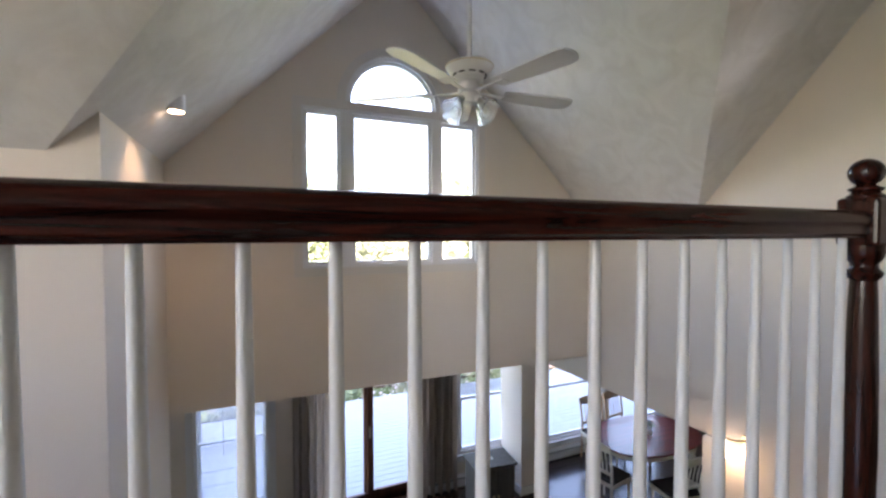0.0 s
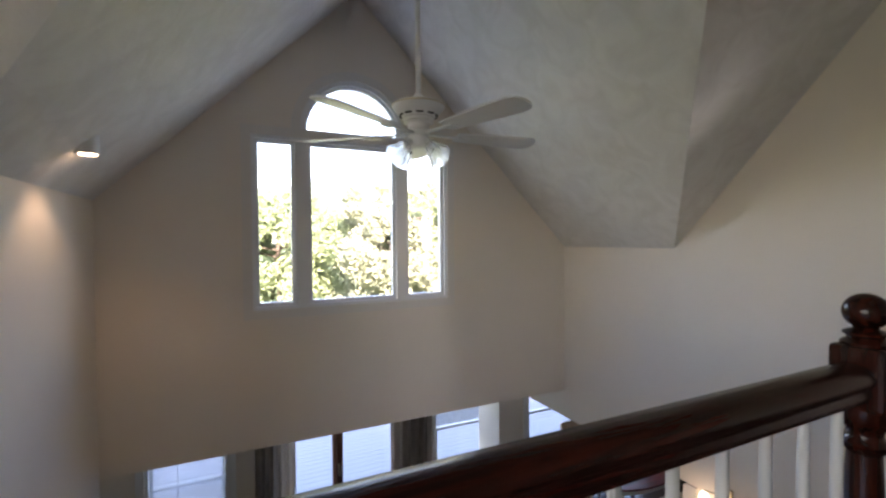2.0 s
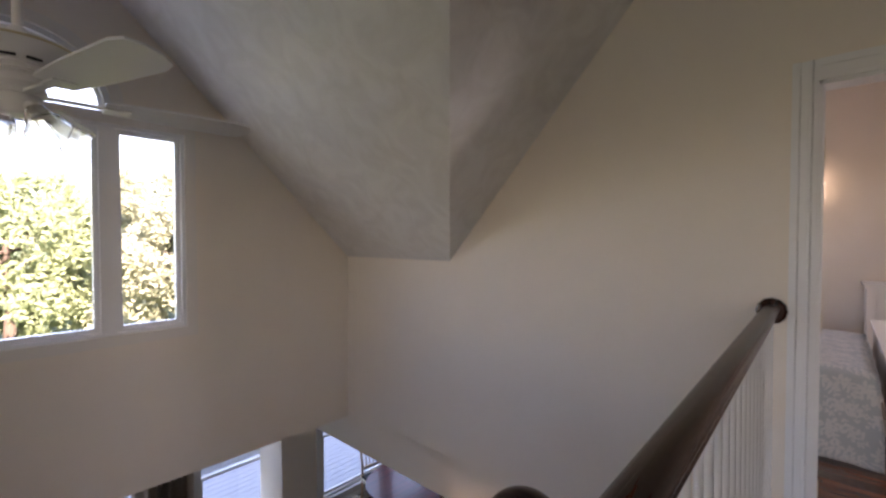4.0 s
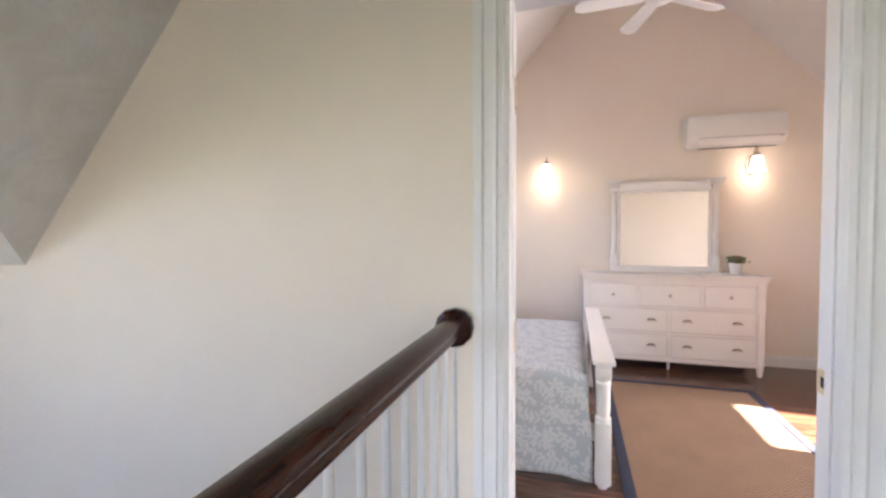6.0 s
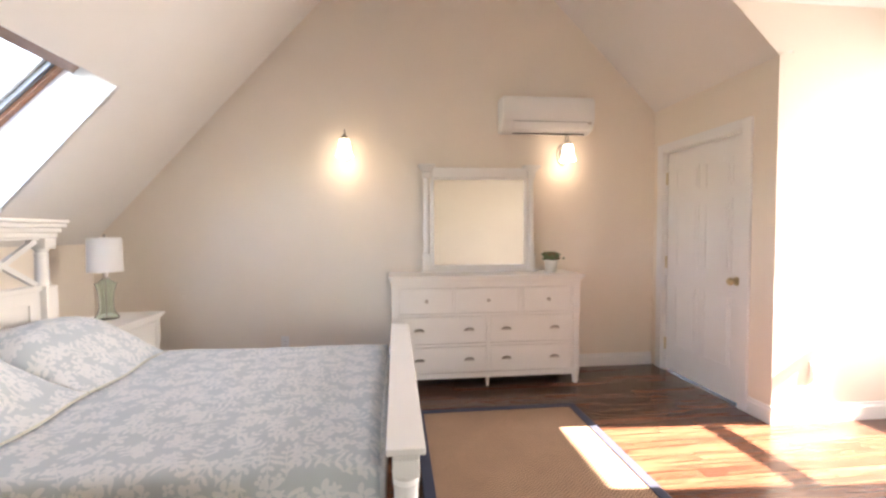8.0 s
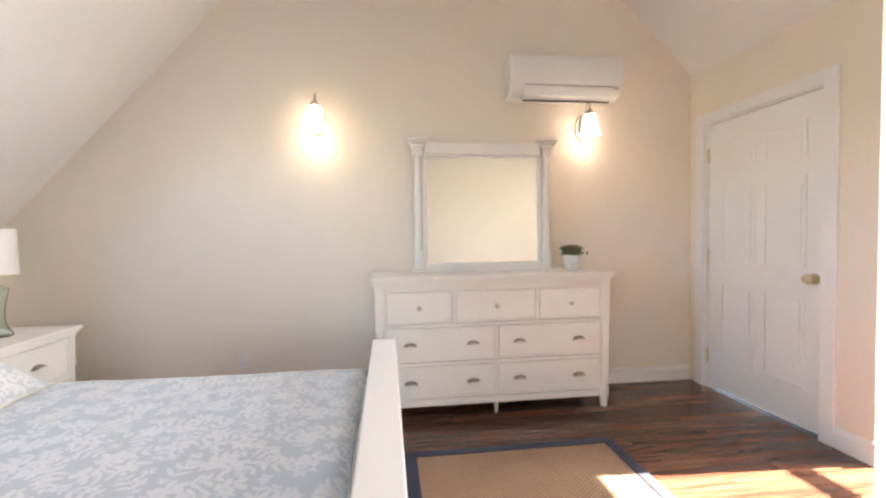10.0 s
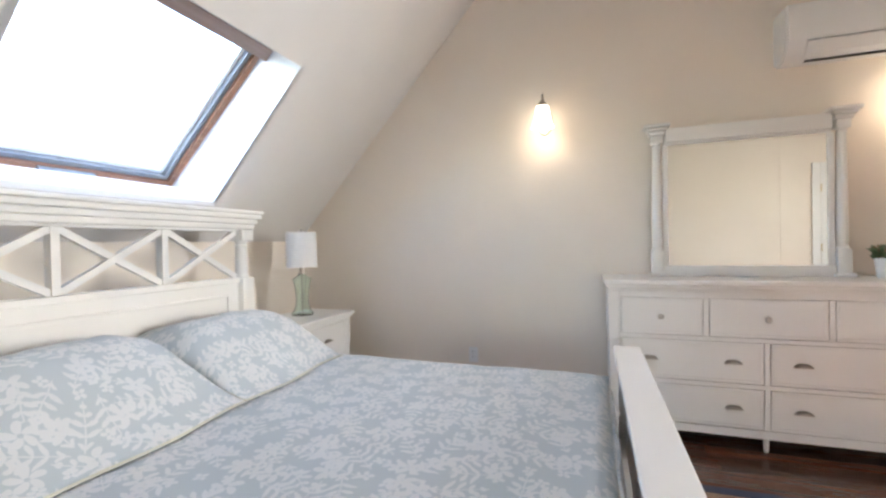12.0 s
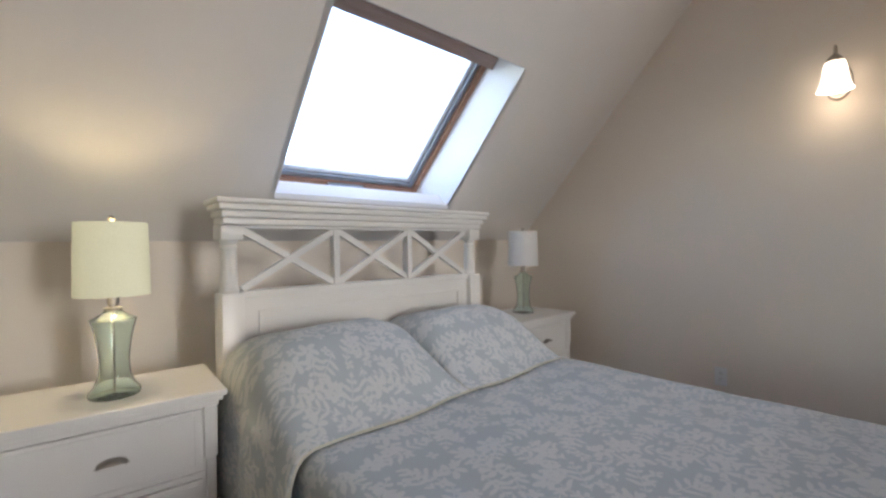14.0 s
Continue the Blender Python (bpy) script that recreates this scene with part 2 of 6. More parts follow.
        leafy = k.math("GREATER_THAN", along, k.math("ADD", gap, 0.0044))
        stem = k.math("LESS_THAN", w, 0.0018)
        return k.math("MULTIPLY", k.math("MAXIMUM", leafy, stem), body)

    m = k.math("MAXIMUM", rosettes(7.5, 5.0, 0.042, (0.3, 0.7, 0), 0.7), sprigs(6.8, (0, 0, 0)))
    m = k.math("MAXIMUM", m, sprigs(7.4, (3.31, 1.7, 0)))
    m = k.math("MAXIMUM", m, rosettes(12.0, 4.0, 0.02, (5.3, 2.7, 0), 0.6))
    weave = k.noise(tc, 500, 2)
    col = k.mix(k.math("MULTIPLY", m, 0.82), base, leaf)
    var = k.ramp(k.noise(tc, 3.0, 3), [(0.3, (0.93, 0.94, 0.95)), (0.7, (1, 1, 1))])
    k.color(k.mix(1.0, col, var, "MULTIPLY"))
    f = k.bump(weave, 0.25, 0.002)
    k.bump(m, 0.35, 0.0015, f)
    return k.mat


M_QUILT = floral("blue_floral_cotton", (0.47, 0.52, 0.535), (0.7, 0.7, 0.685))


def glass(name, tint=(1, 1, 1), rough=0.0):
    k = Nodes(name, rough)
    k.color(tint)
    k.b.inputs["Transmission Weight"].default_value = 1.0
    k.b.inputs["IOR"].default_value = 1.45
    return k.mat


def pane_mat():
    mat = bpy.data.materials.new("window_glass")
    mat.use_nodes = True
    t = mat.node_tree
    t.nodes.remove(t.nodes["Principled BSDF"])
    tr, gl = t.nodes.new("ShaderNodeBsdfTransparent"), t.nodes.new("ShaderNodeBsdfGlossy")
    gl.inputs["Roughness"].default_value = 0.02
    fr, mx = t.nodes.new("ShaderNodeFresnel"), t.nodes.new("ShaderNodeMixShader")
    t.links.new(fr.outputs[0], mx.inputs[0])
    t.links.new(tr.outputs[0], mx.inputs[1])
    t.links.new(gl.outputs[0], mx.inputs[2])
    t.links.new(mx.outputs[0], t.nodes["Material Output"].inputs[0])
    return mat


M_PANE = pane_mat()
M_FROST = glass("frosted_lamp_glass", (0.95, 0.95, 0.93), 0.25)
M_GREENGLASS = glass("pale_green_glass", (0.89, 0.985, 0.95), 0.02)


def mirror_mat():
    k = Nodes("mirror_silver", 0.01, 1.0)
    k.color((0.7, 0.71, 0.67))
    return k.mat


M_MIRROR = mirror_mat()


def glow(name, col, strength, base=(0.8, 0.8, 0.8)):
    k = Nodes(name, 0.5)
    k.color(base)
    k.b.inputs["Emission Color"].default_value = (*col, 1)
    k.b.inputs["Emission Strength"].default_value = strength
    return k.mat


M_BULB = glow("lit_frosted_shade", (1.0, 0.84, 0.64), 0.4)
M_DOWNLIGHT = glow("lit_downlight_lens", (1.0, 0.75, 0.48), 1.6)


def shade_mat(name, lit):
    k = Nodes(name, 0.9)
    c = k.coord()
    k.color(k.ramp(k.noise(c, 260, 2), [(0.3, (0.6, 0.61, 0.5) if lit else (0.74, 0.735, 0.71)), (0.7, (0.66, 0.67, 0.55) if lit else (0.8, 0.79, 0.77))]))
    k.b.inputs["Transmission Weight"].default_value = 0.0
    if lit:
        k.b.inputs["Emission Color"].default_value = (0.95, 0.93, 0.55, 1)
        k.b.inputs["Emission Strength"].default_value = lit
    return k.mat


M_SHADE_LIT = shade_mat("lit_linen_shade", 0.035)
M_SHADE = shade_mat("unlit_linen_shade", 0.0)


def leaf_mat(name, a, b):
    k = Nodes(name, 0.6)
    g = k.t.nodes.new("ShaderNodeNewGeometry")
    col = k.ramp(g.outputs["Random Per Island"], [(0.0, a), (1.0, b)])
    k.color(col)
    tl, mx = k.n("BsdfTranslucent"), k.t.nodes.new("ShaderNodeMixShader")
    k.put(tl.inputs[0], col)
    mx.inputs[0].default_value = 0.45
    k.t.links.new(k.b.outputs[0], mx.inputs[1])
    k.t.links.new(tl.outputs[0], mx.inputs[2])
    k.t.links.new(mx.outputs[0], k.t.nodes["Material Output"].inputs[0])
    return k.mat


M_LEAF = leaf_mat("green_foliage", (0.2, 0.25, 0.13), (0.31, 0.36, 0.21))
M_LEAF2 = leaf_mat("pale_foliage", (0.23, 0.25, 0.16), (0.34, 0.35, 0.25))
M_PINE = leaf_mat("dark_pine_foliage", (0.11, 0.15, 0.07), (0.22, 0.27, 0.13))

# ---- mesh helpers ----


def part(name, bm, mat, parent=None, label="", smooth=False, kind="", category="", group=""):
    me = bpy.data.meshes.new(name)
    if smooth:
        for f in bm.faces:
            f.smooth = True
    bm.normal_update()
    bm.to_mesh(me)
    bm.free()
    if smooth:
        me.set_sharp_from_angle(angle=radians(38))
    me.materials.append(mat)
    ob = new(name, me)
    if parent:
        ob.parent = parent
    return tagged(ob, label, category, group, kind)


def thing(name, at, label, category, group="", rz=0):
    ob = new(name)
    ob.empty_display_size = 0.1
    ob.matrix_basis = pose(*at, 0, 0, rz)
    return tagged(ob, label, category, group)


def box(bm, x0, x1, y0, y1, z0, z1, bevel=0.0, seg=2):
    r = bmesh.ops.create_cube(bm, size=1, matrix=Matrix.Translation(((x0 + x1) / 2, (y0 + y1) / 2, (z0 + z1) / 2)) @ Matrix.Diagonal((x1 - x0, y1 - y0, z1 - z0, 1)))
    if bevel:
        edges = list({e for v in r["verts"] for e in v.link_edges})
        bmesh.ops.bevel(bm, geom=edges, offset=bevel, segments=seg, affect="EDGES", profile=0.5)
    return bm


def boxes(*rows, bevel=0.0):
    bm = bmesh.new()
    for r in rows:
        box(bm, *r, bevel=bevel)
    return bm


def lathe(bm, rows, at=(0, 0, 0), seg=24, m=None, wave=0, amp=0.0):
    rings = []
    m = m or Matrix.Identity(4)
    for i, (r, z) in enumerate(rows):
        ring = []
        for j in range(seg):
            a = 2 * math.pi * j / seg
            rr = max(r, 0.0004) * (1 + (amp * (i / len(rows)) * math.cos(wave * a) if wave else 0))
            ring.append(bm.verts.new(m @ Vector((at[0] + rr * math.cos(a), at[1] + rr * math.sin(a), at[2] + z))))
        rings.append(ring)
    for a, b in zip(rings, rings[1:]):
        for j in range(seg):
            bm.faces.new((a[j], a[(j + 1) % seg], b[(j + 1) % seg], b[j]))
    for ring, flip in ((rings[0], True), (rings[-1], False)):
        bm.faces.new(ring[::-1] if flip else ring)
    return bm


def prism(bm, poly, axis, a, b):
    """A polygon in the plane across the axis, drawn out from a to b."""
    def at(p, w):
        return {"x": (w, p[0], p[1]), "y": (p[0], w, p[1]), "z": (p[0], p[1], w)}[axis]
    v0 = [bm.verts.new(at(p, a)) for p in poly]
    v1 = [bm.verts.new(at(p, b)) for p in poly]
    bm.faces.new(v0)
    bm.faces.new(v1[::-1])
    n = len(poly)
    for i in range(n):
        bm.faces.new((v0[i], v1[i], v1[(i + 1) % n], v0[(i + 1) % n]))
    bmesh.ops.recalc_face_normals(bm, faces=bm.faces)
    return bm


def slab(bm, pts, up):
    """A flat polygon thickened by the vector up."""
    v0 = [bm.verts.new(p) for p in pts]
    v1 = [bm.verts.new(Vector(p) + Vector(up)) for p in pts]
    bm.faces.new(v0)
    bm.faces.new(v1[::-1])
    n = len(pts)
    for i in range(n):
        bm.faces.new((v0[i], v1[i], v1[(i + 1) % n], v0[(i + 1) % n]))
    bmesh.ops.recalc_face_normals(bm, faces=bm.faces)
    return bm


def tube(bm, pts, r, seg=8):
    """A round bar along a line of points."""
    pts = [Vector(p) for p in pts]
    rings = []
    for i, p in enumerate(pts):
        d = (pts[min(i + 1, len(pts) - 1)] - pts[max(i - 1, 0)]).normalized()
        s = d.orthogonal().normalized() if i == 0 else (s - d * s.dot(d)).normalized()
        t = d.cross(s)
        rr = r[i] if isinstance(r, (list, tuple)) else r
        rings.append([bm.verts.new(p + (s * math.cos(2 * math.pi * j / seg) + t * math.sin(2 * math.pi * j / seg)) * rr) for j in range(seg)])
    for a, b in zip(rings, rings[1:]):
        for j in range(seg):
            bm.faces.new((a[j], a[(j + 1) % seg], b[(j + 1) % seg], b[j]))
    bm.faces.new(rings[0][::-1])
    bm.faces.new(rings[-1])
    return bm


def bar(bm, a, b, w, h):
    """A square bar from a to b in the plane y = const."""
    a, b = Vector(a), Vector(b)
    d = (b - a).normalized()
    n = Vector((0, 1, 0))
    s = d.cross(n).normalized()
    vs = []
    for p in (a, b):
        for i, j in ((-1, -1), (1, -1), (1, 1), (-1, 1)):
            vs.append(bm.verts.new(p + s * w / 2 * i + n * h / 2 * j))
    for f in ((0, 1, 2, 3), (7, 6, 5, 4), (0, 4, 5, 1), (1, 5, 6, 2), (2, 6, 7, 3), (3, 7, 4, 0)):
        bm.faces.new([vs[i] for i in f])
    bmesh.ops.recalc_face_normals(bm, faces=bm.faces)
    return bm


def structure(name, bm, mat, label, parent=None):
    return part(name, bm, mat, parent, label, kind="structure")

# ---- the setting ----
XR, XB = 5.0, 5.12           # the wall between the great room and the bedroom
XF = 8.86                    # far bedroom wall
XL, YW = 0.945, 5.15          # great room: left wall, window wall
YP = 3.68                    # front of the pillar-like wall end
YK, YC, YD = 4.0, -1.10, -2.9  # bedroom knee wall, closet wall, dormer front
LOW, LC = -2.6, -0.33        # lower floor, lower ceiling
YL, YQ = 6.9, 6.97           # lower back wall, dining room window wall
YR = 1.85                    # the balustrade


def z_main(y):
    return 1.236 + 1.1 * (3.83 - y)


def z_right(x):
    return 1.22 + 0.97 * (5.0 - x)


def z_left(x):
    return 1.60 + 0.995 * (x - 0.96)


def z_bed(y):
    return 1.36 + 1.1 * (3.88 - y)


def z_bedback(y):
    return 2.46 + 0.99 * (y + 1.10)


RX, RZ = 2.765, 3.39         # ridge of the cross gable
RY = 0.995                   # ridge of the main roof


def wall_y(name, poly, y0, y1, label, mat=M_WALL):
    return structure(name, prism(bmesh.new(), poly, "y", y0, y1), mat, label)


# window wall of the great room, cut round the window
AX, AR, WT = 2.74, 0.445, 2.13
AZ = WT + 0.07
arc = [(AX + AR * math.cos(a), AZ + AR * math.sin(a)) for a in [math.pi * i / 20 for i in range(21)]]
e = 0.03
outer_l = [(XL - 0.12, LC), (2.0, LC), (2.0, 0.76), (1.93, 0.76), (1.93, WT), (AX - AR, WT)] + arc[::-1][:11] + [(AX, RZ + e), (RX, RZ + e), (XL - 0.12, z_left(XL - 0.12) + e)]
outer_r = [(XR + 0.12, LC), (XR + 0.12, z_right(XR + 0.12) + e), (RX, RZ + e), (AX, RZ + e)] + arc[:11][::-1] + [(AX + AR, WT), (3.6, WT), (3.6, 0.76), (2.0, 0.76), (2.0, LC)]
bm = prism(bmesh.new(), outer_l, "y", YW, YW + 0.14)
prism(bm, outer_r, "y", YW, YW + 0.14)
structure("wall_north", bm, M_WALL, "cream painted gable wall round the arched window")

# right wall of the great room, with the bedroom doorway
DY0, DY1, DH = 0.895, 1.74, 2.065
bm = bmesh.new()
prism(bm, [(YW + 0.0, LC), (YW, 1.26), (3.82, 1.26), (DY1, z_main(DY1) + e), (DY1, -0.3), (YW, -0.3)], "x", XR, XB)
prism(bm, [(DY1, DH), (DY1, z_main(DY1) + e), (RY, z_main(RY) + e), (DY0, z_main(RY) + e), (DY0, DH)], "x", XR, XB)
prism(bm, [(DY0, -0.3), (DY0, z_main(RY) + e), (YC, 2.5), (-2.4, 1.3), (-2.4, -0.3)], "x", XR, XB)
structure("wall_east", bm, M_WALL, "tall cream wall with the bedroom doorway")
# lower part of the same wall, with the wide dining opening
structure("wall_east_lower", boxes((XR, XB, -2.4, 3.72, LOW, -0.3), (XR, XB, 3.72, 6.349, -0.62, -0.33), (XR, XB, 3.72, YW, -0.34, -0.29)), M_WALL, "cream lower wall beside the dining opening")
# left side
bm = prism(bmesh.new(), [(YW, LOW), (YW, z_left(XL) + e), (YP, z_left(XL) + e), (YP, LOW)], "x", XL - 0.12, XL)
box(bm, 0.3, 0.42, YW, YL + 0.14, LOW, LC)
box(bm, 0.42, XL - 0.12, YW, YW + 0.14, LOW, LC)
structure("wall_west", bm, M_WALL, "cream side wall under the downlight")
vx = 0.96 + (z_main(YP) - 1.60) / 0.995
bm = prism(bmesh.new(), [(XL - 0.12, LOW), (XL - 0.12, z_left(XL - 0.12) + e), (vx, z_main(YP) + e), (-2.6, z_main(YP) + e), (-2.6, LOW)], "y", YP, YP + 0.12)
structure("wall_west_return", bm, M_WALL, "cream wall end that stands out like a pillar")
LY0, LY1, LZ0, LZ1 = -1.0, 1.7, 0.7, 2.3     # assumed opening in the loft gable, out of view, for the fill lamp
bm = prism(bmesh.new(), [(LY1, LZ1), (RY, z_main(RY) + e), (LY0, z_bedback(LY0) + e), (LY0, LZ1)], "x", -2.72, -2.6)
prism(bm, [(YP + 0.12, LOW), (YP + 0.12, z_main(YP + 0.12)), (LY1, z_main(LY1) + e), (LY1, LOW)], "x", -2.72, -2.6)
prism(bm, [(LY1, z_main(LY1) + e), (RY, z_main(RY) + e), (LY1, LZ1)], "x", -2.72, -2.6)
prism(bm, [(LY0, LOW), (LY0, z_bedback(LY0) + e), (-2.4, z_bedback(-2.4) + e), (-2.4, LOW)], "x", -2.72, -2.6)
box(bm, -2.72, -2.6, LY0, LY1, LOW, LZ0)
structure("wall_loft_west", bm, M_WALL, "cream end wall of the loft")
structure("wall_south", boxes((-2.72, XB, -2.52, -2.4, LOW, 1.3)), M_WALL, "low cream wall behind the loft")


# ceilings
def offset(pts, d):
    n = (Vector(pts[1]) - Vector(pts[0])).cross(Vector(pts[2]) - Vector(pts[0])).normalized()
    return n * d if n.z > 0 else -n * d


def val_y(z):
    return 3.83 - (z - 1.236) / 1.1


def ceiling_part(bm, pts, d=0.14):
    slab(bm, pts, offset(pts, d))


bm = bmesh.new()
yr = val_y(RZ)
ceiling_part(bm, [(XR + 0.1, YW + 0.14, z_right(XR + 0.1)), (RX, YW + 0.14, RZ), (RX, yr, RZ), (XR, val_y(1.22), 1.22), (XR + 0.1, val_y(1.22), z_right(XR + 0.1))])
xl = XL - 0.12
ceiling_part(bm, [(xl, YW + 0.14, z_left(xl)), (RX, YW + 0.14, RZ), (RX, yr, RZ), (vx, YP, z_main(YP)), (xl, YP + 0.12, z_left(xl))])
structure("ceiling", bm, M_CEIL, "swirled plaster cathedral ceiling")
bm = bmesh.new()
top = z_main(RY)
ceiling_part(bm, [(RX, yr, RZ), (XR, val_y(1.22), 1.22), (XR + 0.06, val_y(1.22), 1.22), (XR + 0.06, RY, top), (RX, RY, top)])
ceiling_part(bm, [(RX, yr, RZ), (vx, YP, z_main(YP)), (vx, YP + 0.12, z_main(YP + 0.12)), (-2.72, YP + 0.12, z_main(YP + 0.12)), (-2.72, RY, top), (RX, RY, top)])
ceiling_part(bm, [(-2.72, RY, top), (XR + 0.06, RY, top), (XR + 0.06, -2.52, top - 1.0 * 3.515), (-2.72, -2.52, top - 1.0 * 3.515)])
structure("ceiling_main", bm, M_CEIL, "plaster slope of the main roof")

# loft floor and its edge
structure("floor", boxes((-2.6, XR, -2.4, 1.93, -0.3, -0.012)), M_LOWFLOOR, "dark hardwood loft floor")
structure("trim_loft_edge", boxes((-2.6, XR - 0.003, 1.932, 1.955, -0.33, 0.012), bevel=0.004), M_TRIM, "white fascia board of the loft edge")
structure("trim_rail_plate", boxes((-2.6, XR - 0.003, YR - 0.045, YR + 0.065, -0.01, 0.02), bevel=0.006), M_TRIM, "white shoe rail under the balusters")

# lower storey
structure("floor_lower", boxes((-2.72, 10.0, -2.52, YQ + 0.14, LOW - 0.2, LOW)), M_LOWFLOOR, "dark hardwood lower floor")
structure("ceiling_lower", boxes((0.3, XB, YW + 0.14, YL + 0.14, LC - 0.0, LC + 0.2), (XB, 10.0, 3.0, YQ + 0.14, LC - 0.02, LC + 0.2)), M_CEIL2, "smooth white lower ceiling")
bm = boxes((0.3, 0.88, YL, YL + 0.14, LOW, LC), (1.70, 2.12, YL, YL + 0.14, LOW, LC), (0.88, 1.70, YL, YL + 0.14, LOW, -2.2), (3.72, 4.21, YL, YL + 0.14, LOW, LC), (4.21, 5.07, YL, YL + 0.14, LOW, -2.14), (5.07, 5.25, YL, YL + 0.14, LOW, LC),
           (0.88, 1.70, YL, YL + 0.14, -0.55, LC), (2.12, 3.72, YL, YL + 0.14, -0.55, LC), (4.21, 5.07, YL, YL + 0.14, -0.55, LC))
structure("wall_north_lower", bm, M_WALL, "cream lower wall with windows and garden door")
structure("wall_corner_post", boxes((4.93, 5.28, 6.35, YL + 0.0, LOW, LC), bevel=0.004), M_WALL, "cream wall stub at the dining opening")
structure("baseboard_post", boxes((4.915, 5.295, 6.335, YL - 0.002, LOW, LOW + 0.12), bevel=0.004), M_TRIM, "white baseboard round the wall stub")
structure("wall_dining_north", boxes((5.25, 5.82, YQ, YQ + 0.14, LOW, LC), (5.82, 8.4, YQ, YQ + 0.14, LOW, -2.30), (5.82, 8.4, YQ, YQ + 0.14, -0.55, LC), (8.4, 10.0, YQ, YQ + 0.14, LOW, LC), (5.13, 5.25, YL, YQ + 0.14, LOW, LC)), M_WALL, "cream dining room wall round the wide window")
structure("wall_dining_east", boxes((10.0, 10.12, 2.9, YQ + 0.14, LOW, LC)), M_WALL, "cream dining room end wall")
structure("wall_dining_south", boxes((XB, 10.0, 2.9, 3.0, LOW, LC)), M_WALL, "cream dining room side wall")
structure("trim_opening", boxes((XR - 0.018, XR, 3.64, 3.73, LOW, -0.62), (XR - 0.018, XB + 0.018, 3.73, 3.75, LOW, -0.64), bevel=0.003), M_TRIM, "white casing of the dining opening")

# bedroom
structure("floor_bedroom", boxes((XB, XF + 0.12, YD - 0.14, YK + 0.12, -0.3, -0.014), (XR, XB, DY0, DY1, -0.3, -0.014)), M_BLACK, "dark subfloor of the bedroom")
bm = prism(bmesh.new(), [(YK + 0.12, -0.3), (YK + 0.12, z_bed(YK) + e), (YK, z_bed(YK) + e), (RY, z_bed(RY) + e), (YC - 0.12, 2.46), (YC - 0.12, -0.3)], "x", XF, XF + 0.12)
structure("wall_bedroom_east", bm, M_WALL, "cream gable wall behind the dresser")
structure("wall_bedroom_knee", boxes((XB, XF, YK, YK + 0.12, -0.3, z_bed(YK) + 0.02)), M_WALL, "low cream knee wall behind the bed")
CX = 7.485
bm = boxes((CX, 7.76, YC - 0.1, YC, -0.3, 2.48), (8.70, XF, YC - 0.1, YC, -0.3, 2.48), (7.76, 8.70, YC - 0.1, YC, 2.045, 2.48))
structure("wall_closet", bm, M_WALL, "cream closet wall round the panel door")
structure("wall_closet_back", boxes((7.6, XF, -1.9, -1.8, -0.3, 2.48)), M_WALL, "closet back wall")
DZ = 2.8
ydz = YC + (DZ - 2.46) / 0.99
bm = prism(bmesh.new(), [(YD, -0.3), (YC - 0.1, -0.3), (YC - 0.1, 2.5), (YC, 2.46), (ydz, DZ), (ydz, DZ + 0.14), (YD, DZ + 0.14)], "x", CX, CX + 0.11)
prism(bm, [(YD, -0.3), (ydz, -0.3), (ydz, DZ + 0.14), (YD, DZ + 0.14)], "x", XB - 0.001, XB + 0.003)
structure("wall_dormer_cheek", bm, M_WALL, "cream dormer cheek wall in sunlight")
DW0, DW1, DS, DT = 6.60, 7.44, 0.76, 2.27
structure("wall_dormer_front", boxes((XB, 5.6, YD - 0.14, YD, -0.3, DZ + 0.1), (5.6, DW0, YD - 0.14, YD, -0.3, DS), (5.6, DW0, YD - 0.14, YD, DS, DZ + 0.1),
          (DW1, CX + 0.12, YD - 0.14, YD, -0.3, DZ + 0.1), (DW0, DW1, YD - 0.14, YD, -0.3, DS), (DW0, DW1, YD - 0.14, YD, DT, DZ + 0.1)), M_WALL, "cream dormer front wall round the window")
bm = bmesh.new()
SX0, SX1, SY0, SY1 = 6.53, 7.74, 3.10, 3.78    # skylight well in the slope
GY0, GY1, GZ0, GZ1 = 3.295, 4.14, 2.405, 1.58    # skylight frame, upper and lower edge


def sl(x0, x1, ya, yb):
    ceiling_part(bm, [(x0, ya, z_bed(ya)), (x1, ya, z_bed(ya)), (x1, yb, z_bed(yb)), (x0, yb, z_bed(yb))], 0.12)


sl(XR + 0.06, XF + 0.12, RY, SY0)
sl(XR + 0.06, XF + 0.12, SY1, YK + 0.12)
sl(XR + 0.06, SX0, SY0, SY1)
sl(SX1, XF + 0.12, SY0, SY1)
tb = z_bedback(RY)
ceiling_part(bm, [(CX + 0.006, RY, z_bed(RY)), (XF + 0.12, RY, z_bed(RY)), (XF + 0.12, YC - 0.1, z_bedback(YC - 0.1)), (CX + 0.006, YC - 0.1, z_bedback(YC - 0.1))], 0.12)
ceiling_part(bm, [(XR + 0.06, RY, z_bed(RY)), (CX, RY, z_bed(RY)), (CX, ydz, DZ), (XR + 0.06, ydz, DZ)], 0.12)
box(bm, XB, CX + 0.11, YD - 0.14, ydz, DZ, DZ + 0.12)
structure("ceiling_bedroom", bm, M_CEIL2, "smooth white sloping bedroom ceiling")
